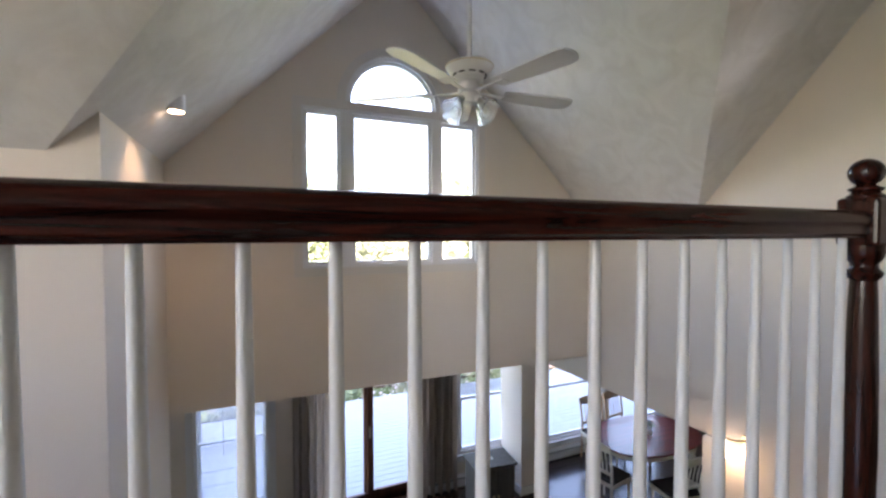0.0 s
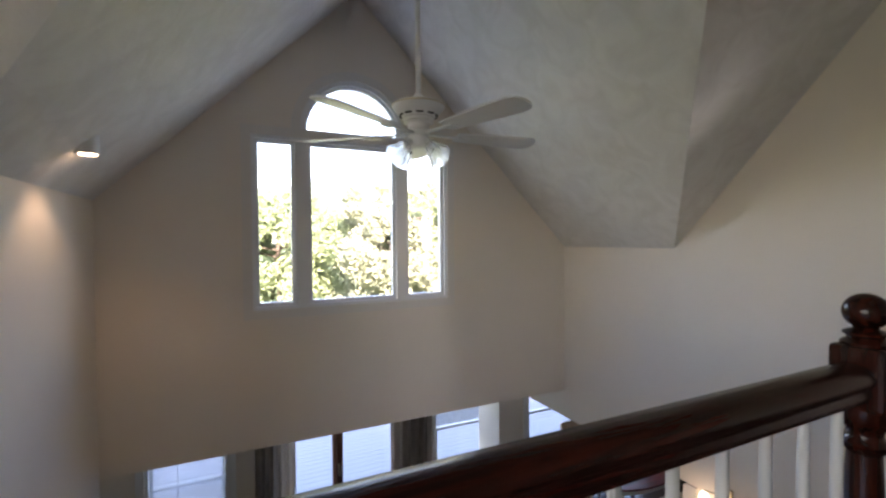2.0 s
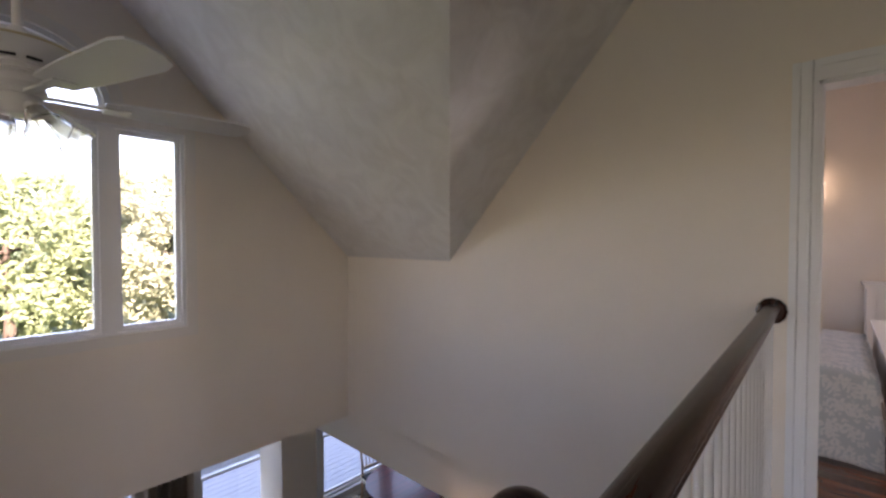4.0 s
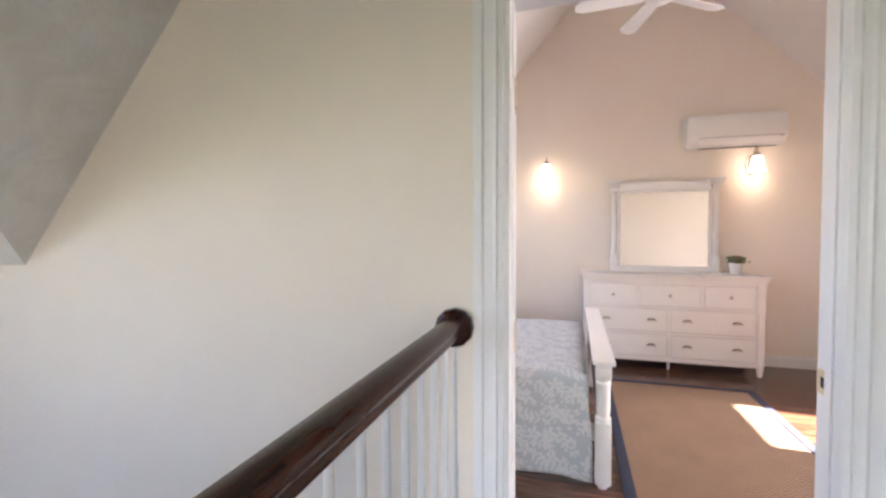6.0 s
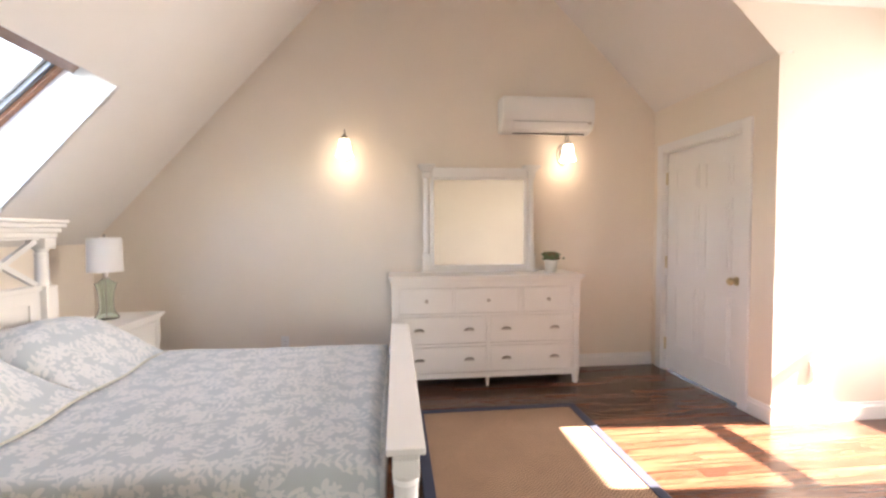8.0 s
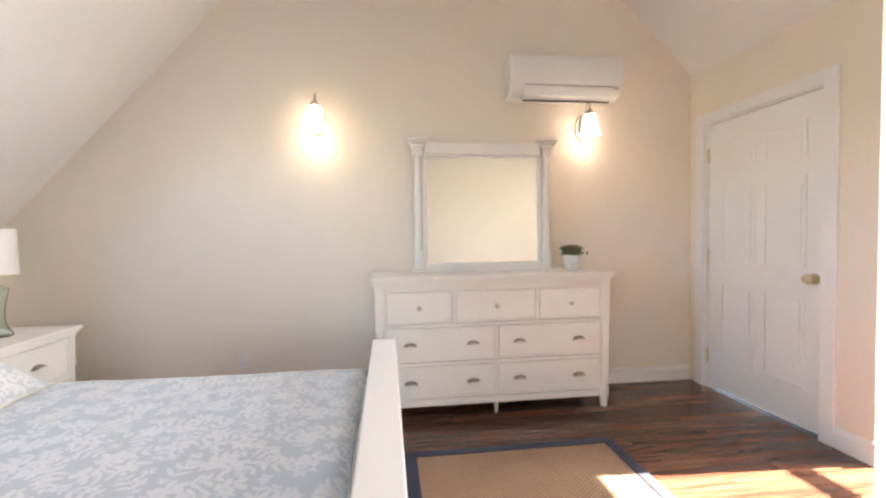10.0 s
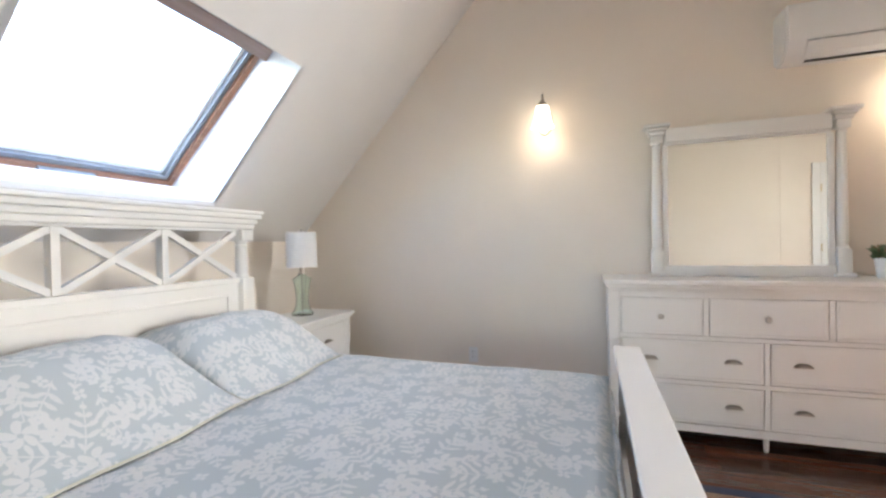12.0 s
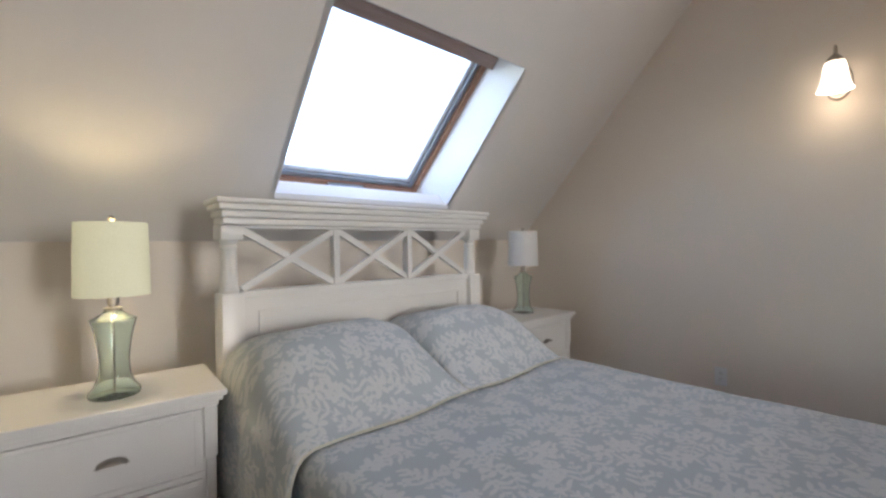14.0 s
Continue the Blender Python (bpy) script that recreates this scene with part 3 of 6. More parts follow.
# skylight well
bm = bmesh.new()
zs0, zs1 = z_bed(SY0), z_bed(SY1)
for x, d in ((SX0 + 0.004, -0.03), (SX1 - 0.004, 0.03)):
    slab(bm, [(x, SY0, zs0), (x, SY1, zs1), (x, GY1, GZ1), (x, GY0, GZ0)], (d, 0, 0))
slab(bm, [(SX0, SY1 - 0.004, zs1 + 0.004), (SX1, SY1 - 0.004, zs1 + 0.004), (SX1, GY1, GZ1), (SX0, GY1, GZ1)], (0, 0, -0.03))
slab(bm, [(SX0, SY0 + 0.004, zs0 - 0.004), (SX1, SY0 + 0.004, zs0 - 0.004), (SX1, GY0, GZ0), (SX0, GY0, GZ0)], (0, 0, 0.03))
structure("trim_skylight_well", bm, paint("white_well_paint", (0.8, 0.8, 0.8), 0.01, 0.5, 0.05), "white plastered skylight well")


# baseboards and casings
def baseboard_y(y, x0, x1, side, z=0.0, h=0.12):
    poly = [(y, z), (y + side * 0.016, z), (y + side * 0.016, z + h - 0.03), (y + side * 0.010, z + h - 0.018), (y + side * 0.008, z + h), (y, z + h)]
    return prism(bmesh.new(), poly, "x", x0, x1)


def baseboard_x(x, y0, y1, side, z=0.0, h=0.12):
    poly = [(x, z), (x + side * 0.016, z), (x + side * 0.016, z + h - 0.03), (x + side * 0.010, z + h - 0.018), (x + side * 0.008, z + h), (x, z + h)]
    return prism(bmesh.new(), poly, "y", y0, y1)


structure("baseboard", baseboard_x(XF, YC + 0.017, YK - 0.003, -1), M_TRIM, "white bedroom baseboard")
structure("baseboard_closet", baseboard_y(YC, CX - 0.016, 7.675, 1), M_TRIM, "white baseboard beside the closet door")
structure("baseboard_cheek", baseboard_x(CX, YD + 0.02, YC - 0.0, -1), M_TRIM, "white baseboard of the dormer cheek")
structure("baseboard_bed_west", baseboard_x(XB, DY1 + 0.1, YK - 0.003, 1), M_TRIM, "white baseboard behind the open door")
structure("baseboard_west_two", baseboard_x(XB + 0.004, YD + 0.02, -2.0, 1), M_TRIM, "white baseboard")


def casing(side, x, y0, y1, h, w=0.09):
    """Moulded casing round an opening in a wall across x."""
    bm = bmesh.new()
    prof = [(0, 0), (0.012, 0), (0.012, 0.016), (0.018, 0.022), (0.014, 0.032), (0.014, 0.058), (0.020, 0.064), (0.020, w), (0, w)]
    for a, s in ((y0, -1), (y1, 1)):
        prism(bm, [(x + side * d, a + s * t) for d, t in prof], "z", -0.012, h + w)
    for d, t0, t1 in ((0.012, 0, 0.02), (0.0145, 0.02, 0.06), (0.0205, 0.06, w + 0.001)):
        box(bm, min(x, x + side * d), max(x, x + side * d), y0, y1, h + t0, h + t1)
    return bm


structure("trim_doorway_hall", casing(-1, XR, DY0, DY1, DH), M_TRIM, "white moulded door casing")
structure("trim_doorway_bedroom", casing(1, XB, DY0, DY1, DH), M_TRIM, "white moulded door casing")
structure("door_frame", boxes((XR - 0.001, XB + 0.001, DY0 - 0.001, DY0 + 0.016, -0.012, DH), (XR - 0.001, XB + 0.001, DY1 - 0.016, DY1 + 0.001, -0.012, DH), (XR - 0.001, XB + 0.001, DY0, DY1, DH - 0.016, DH + 0.001),
          (XR + 0.045, XR + 0.075, DY0 + 0.016, DY0 + 0.022, -0.012, DH - 0.016), (XR + 0.045, XR + 0.075, DY1 - 0.02, DY1 - 0.016, -0.012, DH - 0.016)), M_TRIM, "white door jamb with stop")

# ---- windows ----


def window_parts(name, label, frame_bm, panes, mat=M_TRIM, sill=None):
    w = thing(name, (0, 0, 0), label, "window")
    w["kind"] = "structure"
    part("window_frame", frame_bm, mat, w)
    for p in panes:
        bm = bmesh.new()
        vs = [bm.verts.new(q) for q in p]
        bm.faces.new(vs)
        ob = part("pane", bm, M_PANE, w)
        ob.visible_shadow = False
    if sill:
        part("window_sill", sill, mat, w)
    return w


def ring(bm, x0, x1, y0, y1, z0, z1, w):
    box(bm, x0, x0 + w, y0, y1, z0, z1)
    box(bm, x1 - w, x1, y0, y1, z0, z1)
    box(bm, x0 + w, x1 - w, y0, y1, z0, z0 + w)
    box(bm, x0 + w, x1 - w, y0, y1, z1 - w, z1)
    return bm


bm = bmesh.new()
wy = YW + 0.02
ring(bm, 1.93, 3.6, YW - 0.004, YW + 0.11, 0.76, WT, 0.022)
for x0, x1 in ((1.952, 2.255), (2.355, 3.11), (3.2, 3.578)):
    ring(bm, x0, x1, YW + 0.03, YW + 0.075, 0.782, WT - 0.022, 0.03)
box(bm, 2.255, 2.355, YW + 0.0, YW + 0.10, 0.782, WT - 0.022)
box(bm, 3.11, 3.2, YW + 0.0, YW + 0.10, 0.782, WT - 0.022)
box(bm, AX - AR, AX + AR, YW - 0.002, YW + 0.1, WT + 0.001, WT + 0.045)
for r0, r1, ya, yb in ((AR - 0.035, AR + 0.002, YW + 0.0, YW + 0.1), (AR - 0.06, AR - 0.034, YW + 0.03, YW + 0.075)):
    for i in range(24):
        a, b = math.pi * i / 24, math.pi * (i + 1) / 24
        prism(bm, [(AX + r * math.cos(t), AZ + r * math.sin(t)) for r, t in ((r0, a), (r1, a), (r1, b), (r0, b))], "y", ya, yb)
gy = YW + 0.05
panes = [[(x0, gy, 0.8), (x1, gy, 0.8), (x1, gy, 2.1), (x0, gy, 2.1)] for x0, x1 in ((1.97, 2.24), (2.37, 3.1), (3.21, 3.56))]
panes.append([(AX + (AR - 0.05) * math.cos(math.pi * i / 20), gy, AZ + (AR - 0.05) * math.sin(math.pi * i / 20)) for i in range(21)])
window_parts("window_1", "tall white triple window with a half-round top light", bm, panes)
bm = bmesh.new()
ring(bm, 1.86, 3.67, YW - 0.018, YW - 0.002, 0.69, WT + 0.07, 0.07)
for i in range(24):
    a, b = math.pi * i / 24, math.pi * (i + 1) / 24
    prism(bm, [(AX + r * math.cos(t), AZ + r * math.sin(t)) for r, t in ((AR, a), (AR + 0.07, a), (AR + 0.07, b), (AR, b))], "y", YW - 0.019, YW - 0.002)
structure("trim_arched_window", bm, paint("cream_window_trim", (0.76, 0.72, 0.66), 0.01, 0.4, 0.04), "flat pale casing round the arched window")


def double_hung(name, x0, x1, z0, z1, y, label, mat=M_TRIM):
    bm = bmesh.new()
    ring(bm, x0, x1, y - 0.0, y + 0.12, z0, z1, 0.035)
    zm = (z0 + z1) / 2
    ring(bm, x0 + 0.035, x1 - 0.035, y + 0.04, y + 0.07, z0 + 0.035, zm + 0.02, 0.035)
    ring(bm, x0 + 0.035, x1 - 0.035, y + 0.072, y + 0.1, zm - 0.02, z1 - 0.035, 0.035)
    panes = [[(x0 + 0.05, y + 0.055, z0 + 0.05), (x1 - 0.05, y + 0.055, z0 + 0.05), (x1 - 0.05, y + 0.055, zm), (x0 + 0.05, y + 0.055, zm)],
             [(x0 + 0.05, y + 0.086, zm), (x1 - 0.05, y + 0.086, zm), (x1 - 0.05, y + 0.086, z1 - 0.05), (x0 + 0.05, y + 0.086, z1 - 0.05)]]
    sill = boxes((x0 - 0.08, x1 + 0.08, y - 0.05, y - 0.002, z0 - 0.025, z0), (x0 - 0.07, x1 + 0.07, y - 0.016, y - 0.001, z0 - 0.1, z0 - 0.026), (x0 - 0.075, x0, y - 0.016, y - 0.001, z0, z1 + 0.07), (x1, x1 + 0.075, y - 0.016, y - 0.001, z0, z1 + 0.07), (x0, x1, y - 0.0155, y - 0.001, z1, z1 + 0.07))
    return window_parts(name, label, bm, panes, mat, sill)


double_hung("window_2", 0.89, 1.69, -2.18, -0.56, YL, "white double-hung window with a lowered blind")
double_hung("window_3", 4.22, 5.06, -2.13, -0.56, YL, "white double-hung window over the chest")
double_hung("window_4", 5.83, 7.0, -2.29, -0.56, YQ, "wide white dining room window")
double_hung("window_5", 7.1, 8.39, -2.29, -0.56, YQ, "wide white dining room window")
structure("trim_dining_mullion", boxes((7.0, 7.1, YQ, YQ + 0.12, -2.32, -0.55)), M_TRIM, "white post between the dining windows")
# dormer window
bm = bmesh.new()
ring(bm, DW0, DW1, YD - 0.12, YD, DS, DT, 0.025)
zm = (DS + DT) / 2 - 0.01
ring(bm, DW0 + 0.025, DW1 - 0.025, YD - 0.07, YD - 0.04, DS + 0.025, zm + 0.03, 0.03)
ring(bm, DW0 + 0.025, DW1 - 0.025, YD - 0.1, YD - 0.072, zm - 0.03, DT - 0.025, 0.03)
window_parts("window_6", "white double-hung dormer window in full sun", bm, [[(DW0 + 0.03, YD - 0.06, DS + 0.03), (DW1 - 0.03, YD - 0.06, DS + 0.03), (DW1 - 0.03, YD - 0.06, zm), (DW0 + 0.03, YD - 0.06, zm)],
             [(DW0 + 0.03, YD - 0.088, zm), (DW1 - 0.03, YD - 0.088, zm), (DW1 - 0.03, YD - 0.088, DT - 0.03), (DW0 + 0.03, YD - 0.088, DT - 0.03)]])

# garden door
gd = thing("door_1", (0, 0, 0), "brown wooden sliding garden door with large panes", "door")
gd["kind"] = "structure"
for x0, x1, y0 in ((2.13, 2.98, YL + 0.03), (2.86, 3.71, YL + 0.075)):
    bm = bmesh.new()
    ring(bm, x0, x1, y0, y0 + 0.04, LOW + 0.03, -0.56, 0.075)
    box(bm, x0 + 0.07, x1 - 0.07, y0, y0 + 0.04, LOW + 0.03, LOW + 0.2)
    leaf = part("door_leaf", bm, M_DOORWOOD, gd)
    bm = bmesh.new()
    bm.faces.new([bm.verts.new(p) for p in ((x0 + 0.07, y0 + 0.02, LOW + 0.18), (x1 - 0.07, y0 + 0.02, LOW + 0.18), (x1 - 0.07, y0 + 0.02, -0.62), (x0 + 0.07, y0 + 0.02, -0.62))])
    part("pane", bm, M_PANE, leaf).visible_shadow = False
part("door_frame", ring(bmesh.new(), 2.12, 3.72, YL + 0.0, YL + 0.13, LOW, -0.54, 0.03), M_DOORWOOD, gd)
part("door_handle", boxes((2.92, 2.94, YL + 0.0, YL + 0.03, -1.65, -1.5), bevel=0.004), M_BRASS, gd, "small brass pull")

# skylight
skl = thing("window_7", (0, 0, 0), "open-topped roof window with pine frame and grey metal sash", "skylight")
skl["kind"] = "structure"
U = Vector((0, GY0 - GY1, GZ0 - GZ1)).normalized()
N = Vector((0, GZ0 - GZ1, GY1 - GY0)).normalized()
O = Vector((0, GY1, GZ1))
LEN = (Vector((0, GY0, GZ0)) - O).length


def sky_box(bm, x0, x1, u0, u1, n0, n1):
    vs = []
    for n_ in (n0, n1):
        for x, u in ((x0, u0), (x1, u0), (x1, u1), (x0, u1)):
            vs.append(bm.verts.new(O + Vector((x, 0, 0)) + U * u + N * n_))
    for f in ((3, 2, 1, 0), (4, 5, 6, 7), (0, 1, 5, 4), (1, 2, 6, 5), (2, 3, 7, 6), (3, 0, 4, 7)):
        bm.faces.new([vs[i] for i in f])
    return bm


def sky_ring(w, n0, n1, inset):
    bm = bmesh.new()
    a, b, c, d = SX0 + inset, SX1 - inset, inset, LEN - inset
    sky_box(bm, a, a + w, c, d, n0, n1)
    sky_box(bm, b - w, b, c, d, n0, n1)
    sky_box(bm, a + w, b - w, c, c + w, n0, n1)
    sky_box(bm, a + w, b - w, d - w, d, n0, n1)
    bmesh.ops.recalc_face_normals(bm, faces=bm.faces)
    return bm


part("frame", sky_ring(0.045, 0.0, 0.08, 0.0), M_SKYWOOD, skl, "reddish pine frame")
part("sash", sky_ring(0.03, 0.02, 0.11, 0.045), M_GREYMETAL, skl, "grey metal sash")
part("gasket", sky_ring(0.022, 0.05, 0.1, 0.075), M_BLIND, skl, "pale inner lip")
bm = sky_box(bmesh.new(), SX0 + 0.01, SX1 + 0.01, LEN - 0.125, LEN - 0.05, -0.05, 0.0)
bmesh.ops.recalc_face_normals(bm, faces=bm.faces)
part("blind_case", bm, M_CASE, skl, "blind case along the top")
bm = sky_box(bmesh.new(), 7.0, 7.26, 0.005, 0.04, -0.03, 0.0)
bmesh.ops.recalc_face_normals(bm, faces=bm.faces)
part("handle", bm, M_GREYMETAL, skl, "grey opening handle")
bm = bmesh.new()
bm.faces.new([bm.verts.new(O + Vector((x, 0, 0)) + U * u + N * 0.08) for x, u in ((SX0 + 0.08, 0.08), (SX1 - 0.08, 0.08), (SX1 - 0.08, LEN - 0.08), (SX0 + 0.08, LEN - 0.08))])
part("pane", bm, M_PANE, skl).visible_shadow = False

# ---- outdoors ----
structure("ground", boxes((-400, 400, YQ + 0.14, 800, LOW - 1.2, LOW - 0.7), (-400, 400, -800, -2.6, LOW - 1.2, LOW - 0.7)), M_GRASS, "lawn behind the house")
deck = structure("deck", boxes((-4, 12, YQ + 0.16, 11.0, LOW - 0.12, LOW - 0.08)), M_DECK, "pale painted deck seen through the lower windows")
bm = bmesh.new()
for i in range(26):
    y = YQ + 0.16 + i * 0.146
    box(bm, -4, 12, y, y + 0.138, LOW - 0.08, LOW - 0.05)
part("deck_boards", bm, M_DECK, deck, "pale deck boards with narrow gaps", kind="stuff")
structure("ground_gap", boxes((0.3, 5.13, YL + 0.14, YQ + 0.16, LOW - 0.12, LOW - 0.06)), M_DECK, "pale deck step at the garden door")


def foliage(name, n, r, at, mat, leaf, parent, seed, flat=0.8, label=""):
    rnd = random.Random(seed)
    verts, faces = [], []
    clumps = []
    for _ in range(90):
        a, b = rnd.uniform(0, 6.28), rnd.uniform(-0.9, 1.0)
        q = (1 - b * b) ** 0.5
        k = rnd.uniform(0.4, 1.12)
        clumps.append((Vector((q * math.cos(a) * r * k, q * math.sin(a) * r * k, b * r * flat * k)), rnd.uniform(0.12, 0.3) * r))
    for i in range(n):
        c, cr = clumps[i % len(clumps)]
        d = Vector((rnd.gauss(0, 1), rnd.gauss(0, 1), rnd.gauss(0, 0.8))).normalized() * cr * rnd.uniform(0.6, 1.0)
        p = Vector(at) + c + d
        u = Vector((rnd.gauss(0, 1), rnd.gauss(0, 1), rnd.gauss(0, 1))).normalized() * leaf * rnd.uniform(0.6, 1.4)
        w = u.orthogonal().normalized() * leaf * 0.6
        k = len(verts)
        verts += [p - u, p + w, p + u, p - w]
        faces.append((k, k + 1, k + 2, k + 3))
    me = bpy.data.meshes.new(name)
    me.from_pydata(verts, [], faces)
    me.materials.append(mat)
    ob = new(name, me)
    ob.parent = parent
    return tagged(ob, label, kind="stuff")


def tree(at, h, r, mat, seed, label, clump=1.05, n=26000):
    t = thing("tree", at, label, "tree", "garden trees")
    rnd = random.Random(seed)
    bm = bmesh.new()
    tube(bm, [(0, 0, -0.2), (0.1, 0, h * 0.3), (0.0, 0.15, h * 0.6), (0.1, 0, h * 0.92)], [0.22, 0.17, 0.11, 0.03], 10)
    for i in range(9):
        a, z = i * 2.4 + rnd.random(), h * rnd.uniform(0.35, 0.85)
        tube(bm, [(0.05, 0.05, z), (r * 0.4 * math.cos(a), r * 0.4 * math.sin(a), z + 0.25), (r * 0.8 * math.cos(a), r * 0.8 * math.sin(a), z + 0.5)], [0.07, 0.045, 0.015], 7)
    part("trunk", bm, M_BARK, t)
    foliage("crown", n, r, (0, 0, h * 0.6), mat, 0.11, t, seed, clump)
    return t


GZ = LOW - 0.7
for i, (x, y, h, r, mat, lab) in enumerate([
        (8.0, 20, 4.6, 2.3, M_LEAF2, "pale leafy garden tree behind the deck"), (12.2, 22, 5.4, 2.9, M_LEAF, "rounded green garden tree behind the deck"),
        (16.5, 20, 5.0, 2.2, M_PINE, "dark green pine behind the deck"), (20.5, 24, 5.6, 2.8, M_LEAF, "broad green tree at the garden edge"),
        (3.5, 24, 4.8, 2.8, M_LEAF, "green garden tree further off"), (16.0, 27, 5.2, 3.2, M_LEAF2, "pale tree at the back of the garden"), (24.5, 20, 4.8, 2.6, M_PINE, "dark pine at the garden edge"), (-1.0, 27, 5.0, 3.2, M_LEAF, "broad tree behind the lawn"), (9.5, 31, 5.4, 3.6, M_LEAF2, "pale tree behind the lawn"), (24.0, 31, 5.6, 3.8, M_LEAF, "broad tree behind the lawn"), (33.0, 27, 5.6, 3.6, M_LEAF2, "pale broad tree behind the lawn")]):
    tree((x, y, GZ), h + 2.0, r * 1.2, mat, 40 + i, lab)
bm = bmesh.new()
hedge = thing("hedge", (4, 12.1, GZ), "low flowering shrubs along the deck", "shrub")
part("stems", tube(bm, [(-6, 0, 0), (0, 0.2, 0.4), (8, 0, 0.2)], 0.05, 6), M_BARK, hedge)
for j in range(8):
    foliage("leaves", 1500, 1.0, (-7 + j * 2.1, 0, 0.7), M_LEAF if j % 2 else M_LEAF2, 0.06, hedge, 70 + j, 0.7)
    foliage("blossoms", 160, 0.95, (-7 + j * 2.1, -0.1, 0.75), M_FLOWER, 0.05, hedge, 90 + j, 0.7, "pale pink blossoms")

# ---- balustrade ----
BX = [2.722 - 0.098 * i for i in range(54)]
BX += [2.93 + 0.1015 * i for i in range(21)]


def rail_y(x):
    return YR - 0.008 + max(0.0, x - 2.81) * 0.02


def handrail(x0, x1, z=0.0, turn=0.0):
    rail = tagged(new("handrail"), "dark mahogany handrail of the loft balustrade", "handrail")
    rail.matrix_basis = pose(0, rail_y(0) - 2.81 * math.tan(radians(turn)), z, 0, 0, turn)
    prof = [(-0.019, 1.033), (0.019, 1.033), (0.020, 1.038), (0.025, 1.042), (0.026, 1.048), (0.024, 1.053), (0.025, 1.058), (0.029, 1.064), (0.031, 1.073), (0.027, 1.084), (0.018, 1.091), (0, 1.094),
            (-0.018, 1.091), (-0.027, 1.084), (-0.031, 1.073), (-0.029, 1.064), (-0.025, 1.058), (-0.024, 1.053), (-0.026, 1.048), (-0.025, 1.042), (-0.020, 1.038), (-0.019, 1.033)][:-1]
    part("rail", prism(bmesh.new(), prof, "x", x0, x1), M_RAIL, rail, smooth=True)
    return rail


handrail(-2.59, 2.772)
rail_two = handrail(2.845, 4.958, 0.008, math.degrees(math.atan(0.02)))
m = Matrix.Translation((0, 0, 1.06)) @ Matrix.Rotation(radians(90), 4, "Y")
bm = lathe(bmesh.new(), [(0.0, 4.948), (0.045, 4.948), (0.056, 4.953), (0.059, 4.962), (0.059, 4.982), (0.052, 4.988), (0.05, 4.997), (0.0, 4.997)], seg=12, m=m)
part("rosette", bm, M_NEWEL, rail_two, "twelve-sided dark rosette on the wall")
bal = tagged(new("baluster"), "slender turned white baluster", "baluster", "balusters of the loft rail")
bal.matrix_basis = pose(BX[0], rail_y(BX[0]), 0.02)
bm = lathe(bmesh.new(), [(0.012, 0.24), (0.009, 0.26), (0.013, 0.3), (0.0125, 0.34), (0.0085, 0.36), (0.0115, 0.38), (0.0115, 0.5), (0.0098, 0.75), (0.0078, 1.014)], seg=14)
part("shaft", bm, M_BAL, bal, smooth=True)
part("base", boxes((-0.012, 0.012, -0.012, 0.012, 0.0, 0.242), bevel=0.002), M_BAL, bal)
for x in BX[1:]:
    copy_thing(bal, pose(x, rail_y(x), 0.02))

newel = tagged(new("newel_post"), "dark mahogany newel post with a ball finial", "newel post")
newel.matrix_basis = pose(2.808, YR - 0.01, 0)
part("base", boxes((-0.038, 0.038, -0.038, 0.038, -0.012, 0.32), bevel=0.006), M_NEWEL, newel)
bm = lathe(bmesh.new(), [(0.036, 0.32), (0.037, 0.335), (0.026, 0.35), (0.033, 0.37), (0.035, 0.39), (0.027, 0.41), (0.031, 0.45), (0.032, 0.55), (0.03, 0.72), (0.026, 0.88), (0.024, 0.93), (0.0235, 0.938), (0.031, 0.948), (0.033, 0.956), (0.025, 0.966), (0.0245, 0.976), (0.031, 0.986), (0.035, 0.999), (0.036, 1.012), (0.036, 1.02)], seg=28)
part("shaft", bm, M_NEWEL, newel, smooth=True)
bm = boxes((-0.038, 0.038, -0.038, 0.038, 1.015, 1.122), bevel=0.008)
part("block", bm, M_NEWEL, newel)
bm = lathe(bmesh.new(), [(0.033, 1.12), (0.034, 1.126), (0.026, 1.132), (0.024, 1.135), (0.03, 1.139), (0.031, 1.143), (0.018, 1.149), (0.014, 1.156)], seg=28)
part("collar", bm, M_NEWEL, newel, smooth=True)
R = 0.032
bm = lathe(bmesh.new(), [(R * math.sin(math.pi * i / 16), 1.178 - 0.96 * R * math.cos(math.pi * i / 16)) for i in range(17)], seg=28)
part("ball", bm, M_NEWEL, newel, smooth=True)

# ---- ceiling fan ----
fan = thing("ceiling_fan", (2.65, 3.47, -0.045), "white ceiling fan with five blades and tulip lights", "ceiling fan")
part("downrod", tube(bmesh.new(), [(0, 0, 2.03), (0, 0, 3.3)], 0.013, 12), M_TRIM, fan, smooth=True)
part("canopy", lathe(bmesh.new(), [(0.02, 3.2), (0.05, 3.23), (0.075, 3.28), (0.078, 3.36)], seg=24), M_TRIM, fan, smooth=True)
part("motor", lathe(bmesh.new(), [(0.03, 1.89), (0.05, 1.895), (0.055, 1.915), (0.075, 1.922), (0.062, 1.93), (0.08, 1.94), (0.074, 1.947), (0.1, 1.965), (0.122, 1.985), (0.13, 2.0), (0.128, 2.01), (0.1, 2.018), (0.04, 2.025), (0.02, 2.06)], seg=40), M_TRIM, fan, smooth=True)
part("band", lathe(bmesh.new(), [(0.1292, 1.999), (0.1318, 2.0), (0.1318, 2.004), (0.1292, 2.006)], seg=36), M_BRASS, fan, "thin gold band")
